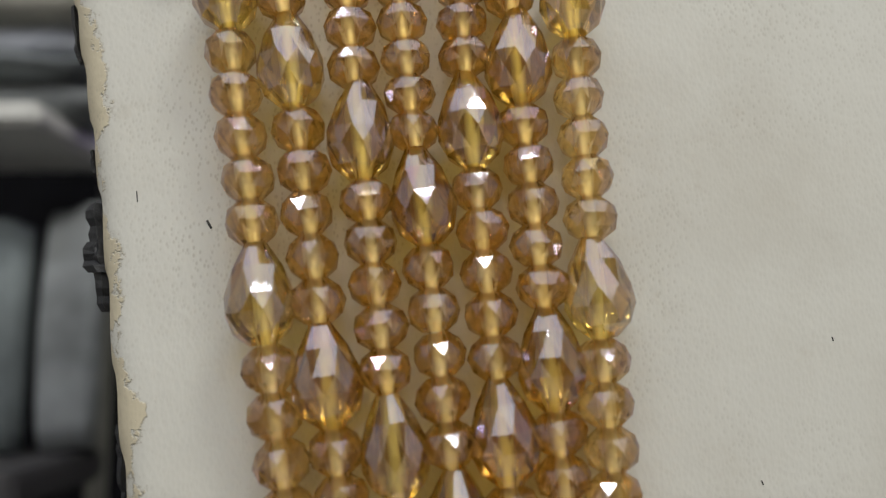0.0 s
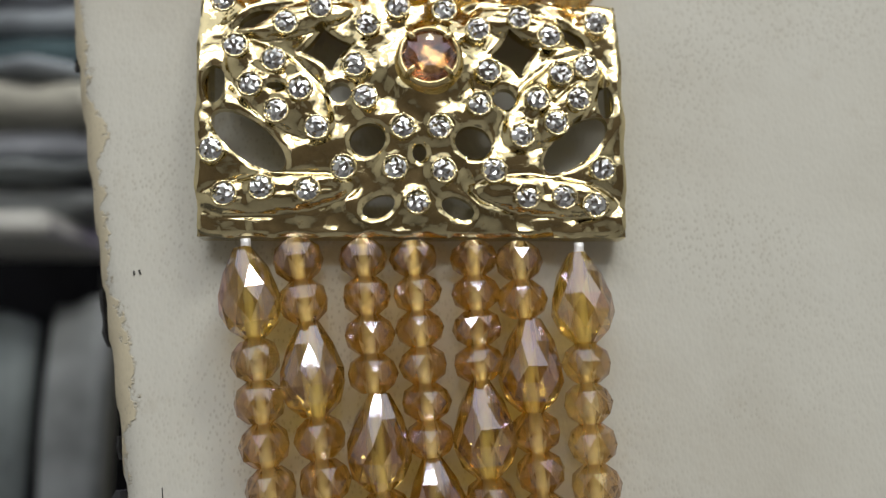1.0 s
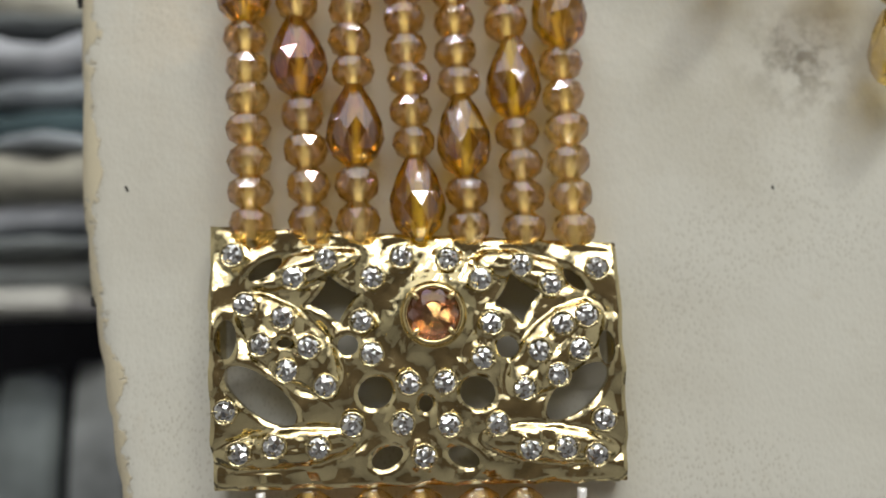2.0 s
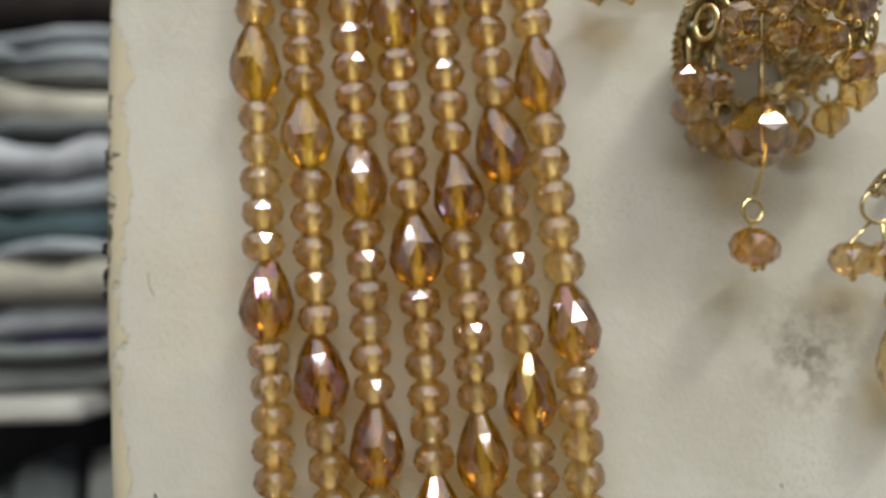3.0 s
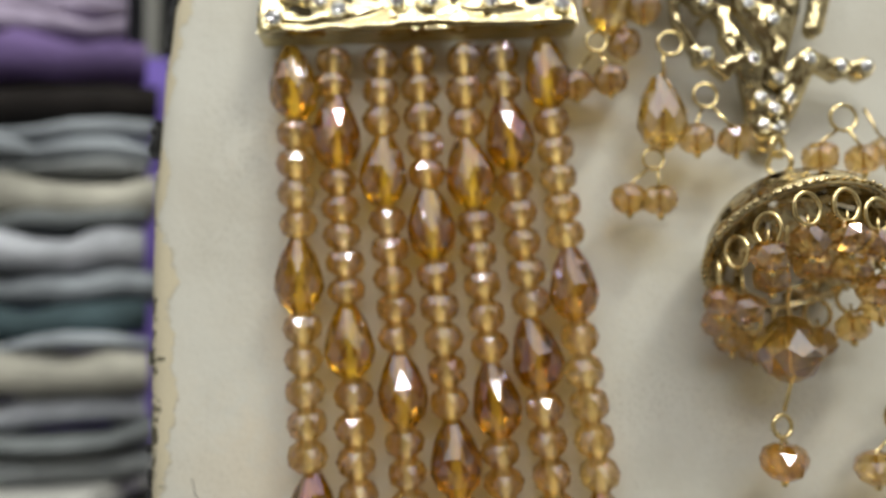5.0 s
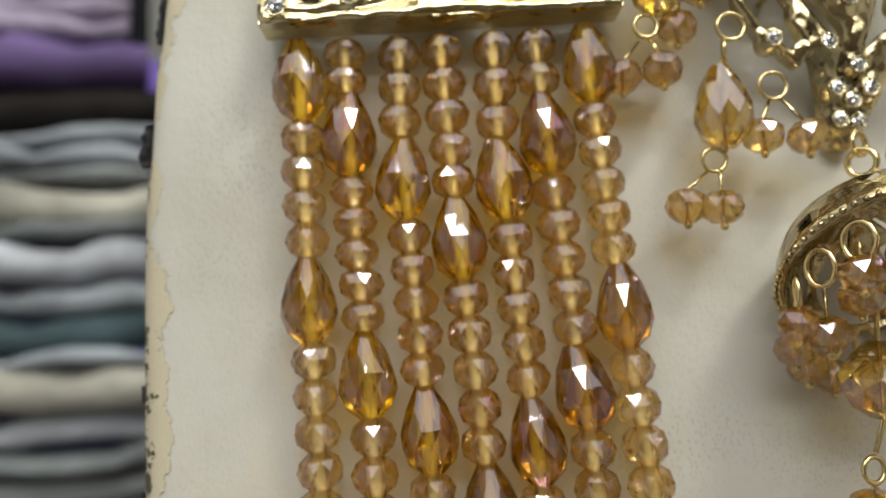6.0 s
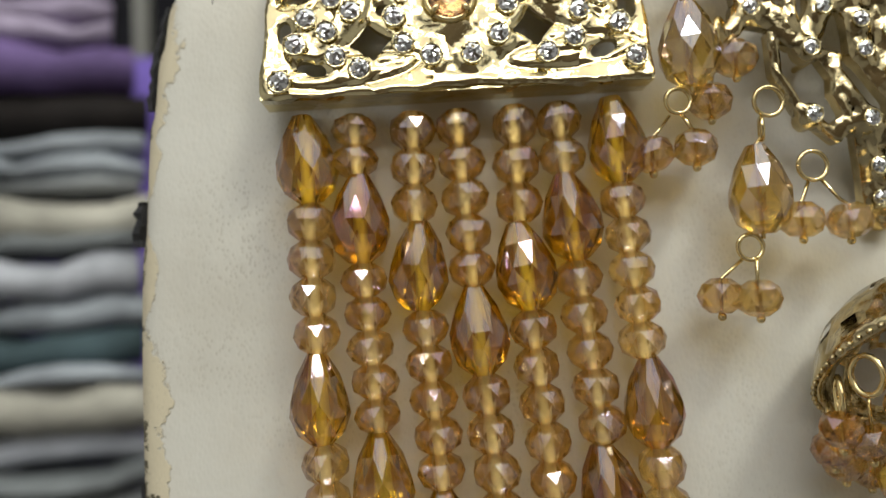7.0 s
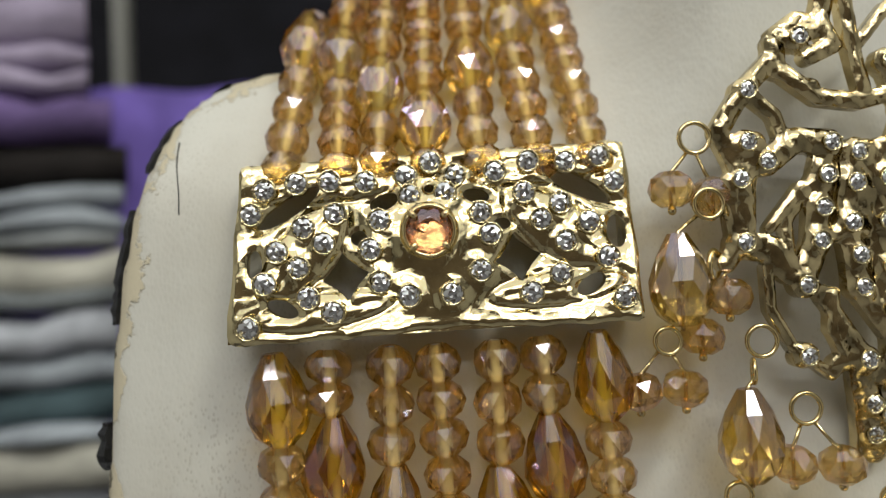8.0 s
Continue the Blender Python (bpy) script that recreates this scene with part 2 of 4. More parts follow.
def openwork_mesh(name, solid, height, box, step, y_front, depth, back=None):
    """A pierced sheet: solid(x, z) > 0 is metal; height(x, z) is its relief towards the viewer, in millimetres."""
    x0, x1, z0, z1 = box
    nx, nz = int((x1 - x0) / step) + 1, int((z1 - z0) / step) + 1
    gx, gz = np.meshgrid(np.linspace(x0, x1, nx), np.linspace(z0, z1, nz), indexing="ij")
    f = solid(gx, gz)
    px, pz, where, faces = [], [], {}, []

    def corner(i, j):
        key = (i, j)
        if key not in where:
            where[key] = len(px)
            px.append(gx[i, j])
            pz.append(gz[i, j])
        return where[key]

    def cross(i, j, k, l):
        key = (min((i, j), (k, l)), max((i, j), (k, l)))
        if key not in where:
            t = f[i, j] / (f[i, j] - f[k, l])
            where[key] = len(px)
            px.append(gx[i, j] + t * (gx[k, l] - gx[i, j]))
            pz.append(gz[i, j] + t * (gz[k, l] - gz[i, j]))
        return where[key]

    pos = f > 0
    for i in range(nx - 1):
        for j in range(nz - 1):
            c = ((i, j), (i + 1, j), (i + 1, j + 1), (i, j + 1))
            inside = [pos[a] for a in c]
            if not any(inside):
                continue
            poly = []
            for q in range(4):
                a, b = c[q], c[(q + 1) % 4]
                if inside[q]:
                    poly.append(corner(*a))
                if inside[q] != inside[(q + 1) % 4]:
                    poly.append(cross(*a, *b))
            if len(poly) >= 3:
                faces.append(poly)
    X, Z = np.array(px), np.array(pz)
    Y = y_front - height(X, Z)
    n = len(X)
    verts = [(a * MM, b * MM, c * MM) for a, b, c in zip(X, Y, Z)]
    far = np.full(n, y_front + depth) if back is None else y_front + depth + back(X, Z)
    verts += [(a * MM, b * MM, c * MM) for a, b, c in zip(X, far, Z)]
    seen = {}
    for poly in faces:
        for a, b in zip(poly, poly[1:] + poly[:1]):
            seen[(a, b)] = True
    rim = [(a, b) for a, b in seen if (b, a) not in seen]
    fronts = len(faces)
    remap = {}
    for a, b in rim:
        for v in (a, b):
            if v not in remap:
                remap[v] = (len(verts), len(verts) + 1)
                verts.append(verts[v])
                verts.append(verts[v + n])
    walls = [(remap[b][0], remap[a][0], remap[a][1], remap[b][1]) for a, b in rim]
    backs = [[v + n for v in reversed(poly)] for poly in faces]
    me = bpy.data.meshes.new(name)
    me.from_pydata(verts, [], faces + backs + walls)
    me.validate()
    me.polygons.foreach_set("use_smooth", [k < fronts for k in range(len(me.polygons))])
    return me


# ---------------------------------------------------------------- the display bust
# left outline from bottom to shoulder, then over the shoulder to the neck; mirrored on the other side
LEFT = [(-10, -205), (-20, -140), (-31.2, -88), (-36.9, -48), (-44.2, -8), (-49.0, 23), (-50.4, 60), (-50.7, 92), (-50.2, 110),
        (-49.0, 127), (-47.5, 139), (-46.2, 146), (-45.0, 152), (-43.4, 157), (-41.5, 162), (-38.7, 165.7), (-34.7, 168.7), (-29.6, 170.6), (-23.9, 172), (-13.5, 178.4), (-3.8, 185.4), (10, 204), (18, 240)]
MID = 95.0
FACE = 7.8


def bend(x, z):
    """How far the shoulder slopes back above the upper plate; the neck stays upright."""
    x = np.minimum(x, 2 * MID - x)
    w = np.clip((40 - x) / 22, 0, 1)
    return w * w * (3 - 2 * w) * 0.30 * ((z - 151) + np.sqrt((z - 151) ** 2 + 30))


def display_bust():
    half = [(p.x, p.y) for p in spline([(x, z, 0) for x, z in LEFT], 6)]
    loop = half + [(2 * MID - x, z) for x, z in reversed(half)]

    def inside(x, z):
        d2, odd = np.full(x.shape, 1e9), np.zeros(x.shape, bool)
        for (ax, az), (bx, bz) in zip(loop, loop[1:] + loop[:1]):
            vx, vz = bx - ax, bz - az
            t = np.clip(((x - ax) * vx + (z - az) * vz) / (vx * vx + vz * vz + 1e-9), 0, 1)
            d2 = np.minimum(d2, (x - ax - t * vx) ** 2 + (z - az - t * vz) ** 2)
            odd ^= ((az > z) != (bz > z)) & (x < vx * (z - az) / (vz if abs(vz) > 1e-9 else 1e-9) + ax)
        return np.sqrt(d2) * np.where(odd, 1, -1)

    def height(x, z):
        r = np.clip(1 - inside(x, z) / 4.5, 0, 1)
        return -(4.2 * (1 - np.sqrt(np.clip(1 - r * r, 0, 1)))) - bend(x, z)

    me = openwork_mesh("display_bust", inside, height, (-56, 2 * MID + 56, -206, 241), 1.5, FACE, 15, bend)
    co = np.empty(len(me.vertices) * 3)
    me.vertices.foreach_get("co", co)
    co = co.reshape(-1, 3) / MM
    wear = me.attributes.new("edge", "FLOAT", "POINT")
    wear.data.foreach_set("value", np.clip(1 - inside(co[:, 0], co[:, 2]) / 11.0, 0, 1) ** 0.9 * (1 + 0.22 * np.exp(-((co[:, 2] - 72) / 20) ** 2)))
    return tagged(mesh_object("display_bust", me, M_BOARD), "off-white leatherette jewellery display bust with a worn peeling edge", "display bust")


bust = display_bust()


def edge_x(z):
    for (x0, z0), (x1, z1) in zip(LEFT, LEFT[1:]):
        if z0 <= z <= z1:
            return x0 + (x1 - x0) * (z - z0) / (z1 - z0)
    return LEFT[0][0]


def tape_scrap(z0, z1, width, out, seed):
    """A torn strip of black backing tape that sticks out past the edge."""
    rnd = random.Random(seed)
    bm = bmesh.new()
    k = max(5, int(abs(z1 - z0) / 1.0))
    cols = []
    for i in range(k + 1):
        z = z0 + (z1 - z0) * i / k
        e = edge_x(z) + 0.3
        w = 0.6 * width * (0.55 + 0.6 * rnd.random()) * (0.45 if i in (0, k) else 1)
        y = FACE + 3.2 + 0.6 * rnd.random() + bend(np.array(e), np.array(z))
        cols.append([bm.verts.new((v[0] * MM, v[1] * MM, z * MM)) for v in
                     ((e, y), (e - w * 0.5 - out * 0.5, y - 0.5 - 0.5 * rnd.random()), (e - w - out - 0.6, y + 0.4 * rnd.random()),
                      (e - w * 0.5 - out * 0.5, y + 0.5), (e, y + 0.45))])
    for a, b in zip(cols, cols[1:]):
        for q in range(5):
            bm.faces.new((a[q], a[(q + 1) % 5], b[(q + 1) % 5], b[q]))
    bm.faces.new(cols[0])
    bm.faces.new(cols[-1][::-1])
    part("tape_scrap", bm, M_TAPE, bust, "torn black tape scrap")


for i, (z0, z1, w, o) in enumerate(((154.5, 163, 1.1, 0.2), (133, 149, 1.3, 0.2), (113, 119, 1.8, 0.5), (136.5, 139, 0.7, 0.1), (116, 119.5, 1.0, 0.6),
                                    (62.4, 64, 0.8, 0.4), (57, 60, 0.7, 0.2), (54.5, 56.5, 0.8, 0.3), (77, 79.5, 0.5, 0.1), (7, 8.5, 0.7, 0.3),
                                    (-33, -25, 0.8, 0.0), (-66, -52, 1.5, 0.6), (-61, -57, 2.0, 1.2), (-48, -45, 0.6, 0.1), (-92, -80, 0.9, 0.1), (167.5, 169, 0.8, 0.1))):
    tape_scrap(z0, z1, w, o, i + 3)


def scratch(points, r, seed):
    """A short dark crack or crumb on the covering."""
    rnd = random.Random(seed)
    bm = bmesh.new()
    path = spline([((x + rnd.uniform(-.1, .1)) * MM, (FACE - 0.02 + float(bend(np.array(x), np.array(z)))) * MM, z * MM) for x, z in points], 4)
    tube(bm, path, r * MM, 5)
    part("scratch", bm, M_SPECK, bust, "short dark scratch")


for i, (pts, r) in enumerate((([(-39.4, 158.5), (-39.3, 155), (-38.6, 151), (-38.4, 147.8)], 0.10), ([(19.9, 175.6), (19.3, 172.6)], 0.12), ([(20.6, 179.6), (20.8, 178.4)], 0.16),
                              ([(-21.4, -55.0), (-20.9, -56.0)], 0.17), ([(-41.2, 24.7), (-40.8, 24.0)], 0.2), ([(56.6, -70.4), (56.7, -70.9)], 0.09),
                              ([(46.2, -87.6), (46.4, -88.1)], 0.09), ([(-35.6, -22.9), (-35.5, -23.5)], 0.14), ([(-34.9, -22.8), (-34.8, -23.4)], 0.14),
                              ([(-42.6, 58.8), (-42.2, 56.6), (-41.4, 55.0)], 0.06), ([(-30.3, -51.2), (-30.1, -52.6)], 0.08), ([(56.3, 23), (56.5, 22.4)], 0.15))):
    scratch(pts, r, i)

# ---------------------------------------------------------------- openwork plates


def stone_height(x, z, stones, r, up):
    h = np.zeros_like(x)
    for sx, sz in stones:
        d = np.hypot(x - sx, z - sz)
        h = np.maximum(h, up * np.clip(1.25 - d / r, 0, 1) ** 0.5)
    return h


def ell(x, z, cx, cz, rx, rz, turn):
    c, s = math.cos(radians(turn)), math.sin(radians(turn))
    u, v = (x - cx) * c + (z - cz) * s, -(x - cx) * s + (z - cz) * c
    return (np.sqrt((u / rx) ** 2 + (v / rz) ** 2) - 1) * min(rx, rz)


def star(x, z, cx, cz, r, turn):
    c, s = math.cos(radians(turn)), math.sin(radians(turn))
    u, v = np.abs((x - cx) * c + (z - cz) * s), np.abs(-(x - cx) * s + (z - cz) * c)
    return ((u ** 0.8 + v ** 0.8) ** 1.25 - r) * 0.55


def quad(x, z, corners):
    """Depth inside a four-cornered outline with rounded corners."""
    short = np.zeros_like(x)
    least = np.full_like(x, 1e3)
    for (ax, az), (bx, bz) in zip(corners, corners[1:] + corners[:1]):
        l = math.hypot(bx - ax, bz - az)
        e = ((z - az) * (bx - ax) - (x - ax) * (bz - az)) / l
        least = np.minimum(least, e)
        short = short + np.clip(1.5 - e, 0, None) ** 2
    return np.where(least > 1.5, least, 1.5 - np.sqrt(short))


def gem_mesh(name, r, n, tall):
    return lathe_mesh(name, [(r, 0.0), (r * 0.98, tall * 0.25), (r * 0.62, tall * 0.8), (r * 0.40, tall)], n)


GEM = gem_mesh("rhinestone", 1.40 * MM, 8, 0.50 * MM)
GEM.materials.append(M_STONE)


def setting_mesh():
    """A collar with four claw beads round a rhinestone."""
    bm = bmesh.new()
    tube(bm, [(1.46 * MM * math.cos(a * math.tau / 16), 1.46 * MM * math.sin(a * math.tau / 16), 0.05 * MM) for a in range(16)], 0.17 * MM, 6, True)
    for k in range(4):
        a = (k + 0.5) * math.tau / 4
        bmesh.ops.create_icosphere(bm, subdivisions=1, radius=0.27 * MM, matrix=Matrix.Translation((1.48 * MM * math.cos(a), 1.48 * MM * math.sin(a), 0.20 * MM)))
    me = bpy.data.meshes.new("setting")
    bm.to_mesh(me)
    bm.free()
    me.materials.append(M_GOLD)
    me.polygons.foreach_set("use_smooth", [True] * len(me.polygons))
    return me


SETTING = setting_mesh()
FRONT = Euler((radians(90), 0, 0)).to_matrix().to_4x4()


def set_stones(parent, stones, y, rnd, scale=1.0):
    for x, z in stones:
        lean = Euler((rnd.uniform(-.14, .14), rnd.uniform(-.14, .14), rnd.uniform(0, 6))).to_matrix().to_4x4()
        at = Matrix.Translation((x * MM, (y(z) if callable(y) else y) * MM, z * MM)) @ FRONT
        for name, me, extra in (("rhinestone", GEM, lean), ("setting", SETTING, Euler((0, 0, rnd.uniform(0, 1.6))).to_matrix().to_4x4())):
            ob = new(name, me)
            ob.parent = parent
            ob.matrix_basis = at @ extra @ Matrix.Scale(scale, 4)


def centre_stone(parent, x, z, y, r):
    cup = bmesh.new()
    n = 28
    prof = [(r * 1.28, 1.6), (r * 1.22, 0.2), (r * 1.10, -0.9), (r * 0.98, -1.0), (r * 0.92, 0.4)]
    loops = [[cup.verts.new((a * MM * math.cos(k * math.tau / n), -b * MM, a * MM * math.sin(k * math.tau / n))) for k in range(n)] for a, b in prof]
    for a, b in zip(loops, loops[1:]):
        for k in range(n):
            cup.faces.new((a[k], a[(k + 1) % n], b[(k + 1) % n], b[k]))
    for v in cup.verts:
        v.co.y *= -1
    for k in range(4):
        a = (k + 0.5) * math.tau / 4
        tube(cup, [(r * 1.12 * MM * math.cos(a), -0.6 * MM, r * 1.12 * MM * math.sin(a)), (r * 0.98 * MM * math.cos(a), -1.7 * MM, r * 0.98 * MM * math.sin(a)),
                   (r * 0.76 * MM * math.cos(a), -1.75 * MM, r * 0.76 * MM * math.sin(a))], 0.42 * MM, 8)
    bezel = part("bezel", cup, M_WIRE, parent, "gold claw bezel", True)
    bezel.location = (x * MM, y * MM, z * MM)
    me = lathe_mesh("centre_crystal", [(r * 0.30 * MM, -1.0 * MM), (r * 0.98 * MM, 0.5 * MM), (r * 0.98 * MM, 0.8 * MM), (r * 0.78 * MM, 1.5 * MM), (r * 0.50 * MM, 1.75 * MM)], 10)
    gem = mesh_object("centre_crystal", me, M_CENTRE, parent, "faceted round peach crystal")
    gem.matrix_basis = Matrix.Translation((x * MM, y * MM, z * MM)) @ FRONT


def relief(x, z, cx, cz, leaves, stones, solid, lean, wave, bow=0.0, lift=1.0):
    """Domed centre, veined leaves, hammered ground and raised stone seats."""
    h = 1.9 * np.exp(-((x - cx) ** 2 + (z - cz) ** 2) / 40.0)
    for lx, lz, rx, rz, turn in leaves:
        c, s = math.cos(radians(turn)), math.sin(radians(turn))
        u, v = (x - lx) * c + (z - lz) * s, -(x - lx) * s + (z - lz) * c
        d = np.clip(1 - (u / rx) ** 2 - (v / rz) ** 2, 0, 1)
        rim = np.sqrt((u / rx) ** 2 + (v / rz) ** 2)
        h = h - 0.35 * np.exp(-((rim - 1.05) / 0.09) ** 2) - 0.25 * np.exp(-(v / 0.35) ** 2) * (rim < 0.8)
        h = h + 0.85 * lift * d ** 0.5 + 0.16 * lift * d * np.abs(np.sin(u * 0.9 + np.abs(v) * 0.8))
    h = h + wave * (np.sin(0.75 * x + 0.5 * z + 1.6 * np.sin(0.37 * z)) + 0.8 * np.sin(0.55 * x - 0.95 * z + 1.3 * np.sin(0.31 * x)))
    d = solid(x, z)
    h = h + 0.10 * np.exp(-((d - 0.55) / 0.45) ** 2) - 0.3 * np.exp(-(d / 0.3) ** 2) + lean * (z - cz) - bow * (z + 0.5) ** 2
    return h + stone_height(x, z, stones, 2.0, 0.3)


necklace = empty("necklace", (0, 0, 0), "seven-strand champagne crystal bead necklace with two pierced gold plates", "necklace")
rnd = random.Random(5)


def plate_lower():
    rows = [[(-23.5, 13.2), (-14.9, 9.8), (-10.5, 12.3), (-4.0, 9.7), (0.0, 12.5), (6.4, 12.1), (10.9, 9.1), (16.6, 11.0), (20.6, 8.2), (27.2, 10.3)],
            [(-21.4, 6.3), (-16.3, 4.3), (-19.3, 0.8), (-12.7, 0.3), (-15.8, -2.8), (-10.4, -5.0)],
            [(25.4, 3.8), (22.0, 2.8), (18.7, -0.8), (24.3, -0.8), (21.2, -4.2), (16.6, -5.9)],
            [(-5.6, 3.7), (-4.2, -0.8), (12.3, 3.0), (11.0, -1.6), (0.8, -4.8), (5.7, -4.8), (-0.2, -10.2), (6.2, -10.6), (2.7, -14.7)],
            [(-24.0, -8.1), (-22.3, -13.7), (-17.5, -12.9), (-11.6, -13.1), (-6.9, -10.2), (12.8, -10.6), (17.2, -14.0), (22.1, -14.0), (26.2, -15.1), (27.2, -10.3)]]
    stones = [s for r in rows for s in r]
    holes = [(-19.3, 11.3, 2.7, 1.15, 30), (24.4, 8.9, 2.2, 0.9, -45), (-19.6, -6.2, 6.0, 2.5, -38), (-24.5, 1.6, 1.5, 2.7, 0), (24.0, -6.6, 5.4, 2.4, 40),
             (28.4, -0.6, 1.1, 2.3, 0), (-7.6, 0.4, 1.5, 1.4, 0), (14.5, -0.3, 1.6, 1.5, 0), (-3.9, -6.1, 2.4, 2.2, 20), (10.2, -6.4, 2.5, 2.2, -20),
             (3.0, -7.8, 0.95, 1.2, 0), (-2.4, -15.0, 2.3, 1.4, 25), (8.1, -15.2, 2.3, 1.35, -25), (-16.2, 0.9, 1.1, 0.6, 0)]
    corners = [(-26.3, -19.1), (30.9, -19.2), (30.8, 14.3), (-27.4, 17.9)]

    def solid(x, z):
        d = quad(x, z, corners) - 0.25 * np.abs(np.sin(x * 0.55 + z * 0.35))
        for h in holes:
            d = np.minimum(d, ell(x, z, *h))
        for sx, sz in ((-9.6, 6.9), (16.1, 6.5)):
            d = np.minimum(d, star(x, z, sx, sz, 3.7, 12))
        for sx, sz in stones:
            d = np.maximum(d, 1.6 - np.hypot(x - sx, z - sz))
        return d

    leaves = ((-15.8, 1.0, 9.0, 4.2, -42), (21.2, -0.6, 8.6, 4.2, 42), (-16, -13.4, 10, 2.6, 6), (20, -13.6, 9.5, 2.6, -6), (-14, 11.2, 8, 2.4, 14), (17, 10.6, 7, 2.4, -14))
    me = openwork_mesh("gold_plate", solid, lambda x, z: relief(x, z, 4.3, 4.4, leaves, stones, solid, -0.02, 0.16, 0.006), (-29, 32, -21, 19), 0.36, 1.6, 1.5, lambda x, z: 0.006 * (z + 0.5) ** 2 + 0.02 * (z - 4.4))
    plate = mesh_object("gold_plate", me, M_GOLD, necklace, "pierced champagne-gold plate set with clear rhinestones")
    bm = bmesh.new()
    inner = [(c[0] * 0.955 + 0.07, c[1] * 0.94 - 0.1) for c in corners]
    outer = [(c[0] * 0.995, c[1] * 0.99) for c in corners]
    edge = [[bm.verts.new((x * MM, y * MM, z * MM)) for x, z in loop] for loop, y in ((outer, 3.6), (outer, 6.8), (inner, 6.8), (inner, 3.6))]
    for a, b in zip(edge, edge[1:] + edge[:1]):
        for k in range(4):
            bm.faces.new((a[k], a[(k + 1) % 4], b[(k + 1) % 4], b[k]))
    part("plate_wall", bm, M_GOLD, plate, "polished gold side wall")
    set_stones(plate, stones, lambda z: 0.05 + 0.006 * (z + 0.5) ** 2, rnd, 1.10)
    centre_stone(plate, 4.3, 4.4, -0.6, 3.7)
    return plate


def plate_upper():
    rows = [[(-26.6, 132.4), (-16.4, 133.9), (-19.4, 135.8), (-10.7, 137.5), (-7.1, 135.6), (-1.9, 135.6), (1.8, 138.4), (7.9, 135.3), (11.7, 137.5), (19.4, 134.3)],
            [(-24.7, 137.8), (-23.3, 141.6), (-20.6, 139.6), (-20.0, 144.5), (-17.5, 142.5), (-16.0, 146.1), (-26.5, 146.4)],
            [(7.9, 147.9), (12.5, 146.4), (9.8, 144.4), (15.9, 143.8), (12.8, 141.6), (17.8, 139.4), (19.6, 148.8)],
            [(-10.6, 145.1), (-11.8, 141.5), (3.3, 142.8), (2.2, 145.6), (-6.7, 148.1), (-2.1, 148.3)],
            [(-24.9, 149.5), (-20.9, 150.1), (-16.7, 150.3), (-12.2, 150.0), (-7.0, 150.6), (-3.8, 152.3), (-0.8, 150.5), (4.4, 150.8), (8.8, 152.0), (13.7, 151.7), (18.1, 152.3)]]
    stones = [(-3.5 + (x + 3.5) * 1.03, z + 0.045 * max(0, z - 138)) for r in rows for x, z in r]
    holes = [(-23.3, 134.6, 2.2, 1.0, -20), (16.2, 136.0, 2.2, 1.1, 30), (-22.6, 147.6, 4.8, 1.25, 33), (15.6, 149.4, 5.2, 1.35, -30), (-27.0, 140.3, 1.0, 1.9, 0),
             (20.4, 142.8, 1.3, 2.2, 0), (-10.1, 147.9, 2.0, 1.1, 20), (2.1, 148.3, 1.8, 1.0, -10), (-8.4, 152.6, 1.7, 0.55, 3), (0.6, 153.0, 1.9, 0.6, 3),
             (-13.5, 143.2, 1.1, 1.0, 0), (5.3, 144.4, 1.2, 0.8, 0), (-4.1, 149.5, 0.7, 0.6, 0)]
    corners = [(-30.4, 130.1), (22.9, 131.0), (23.0, 155.5), (-29.3, 153.8)]

    def solid(x, z):
        d = quad(x, z, corners) - 0.28 * np.abs(np.sin(x * 0.5 + z * 0.3)) - 0.7 * np.exp(-((x + 2) / 9) ** 2) * (z < 135)
        for h in holes:
            d = np.minimum(d, ell(x, z, *h))
        for sx, sz in ((-15.3, 138.3), (7.0, 139.8)):
            d = np.minimum(d, star(x, z, sx, sz, 3.3, 8))
        for sx, sz in stones:
            d = np.maximum(d, 1.35 - np.hypot(x - sx, z - sz))
        return d

    leaves = ((-20.5, 141.8, 7.5, 3.6, 52), (12.8, 143.6, 7.8, 3.8, -38), (-18, 134.2, 9, 2.2, 8), (12, 135.8, 9, 2.2, 6), (-18, 150, 9, 2.0, 4), (12, 151.6, 9, 2.0, 6))
    me = openwork_mesh("gold_plate", solid, lambda x, z: relief(x, z, -4.4, 143.7, leaves, stones, solid, -0.27, 0.025, 0.0, 0.55), (-32, 25, 129, 157), 0.36, 2.6, 1.5, lambda x, z: 0.27 * (z - 143.7))
    plate = mesh_object("gold_plate", me, M_GOLD, necklace, "pierced champagne-gold plate with a domed flower centre")
    bm = bmesh.new()
    cx, cz = -3.3, 142.2
    outer = [(cx + (x - cx) * 0.99, cz + (z - cz) * 0.97) for x, z in corners]
    inner = [(cx + (x - cx) * 0.95, cz + (z - cz) * 0.90) for x, z in corners]
    edge = [[bm.verts.new((x * MM, (y + (0.26 * (z - 143.7) if y < 5 else 0.12 * (z - 143.7))) * MM, z * MM)) for x, z in loop] for loop, y in ((outer, 3.2), (outer, 7.2), (inner, 7.2), (inner, 3.2))]
    for a, b in zip(edge, edge[1:] + edge[:1]):
        for k in range(4):
            bm.faces.new((a[k], a[(k + 1) % 4], b[(k + 1) % 4], b[k]))
    part("plate_wall", bm, M_GOLD, plate, "polished gold side wall")
    set_stones(plate, stones, lambda z: 1.22 + 0.26 * (z - 143.7), rnd, 0.98)
    centre_stone(plate, -4.4, 143.7, 0.4, 3.1)
    return plate


plate_lower()
plate_upper()

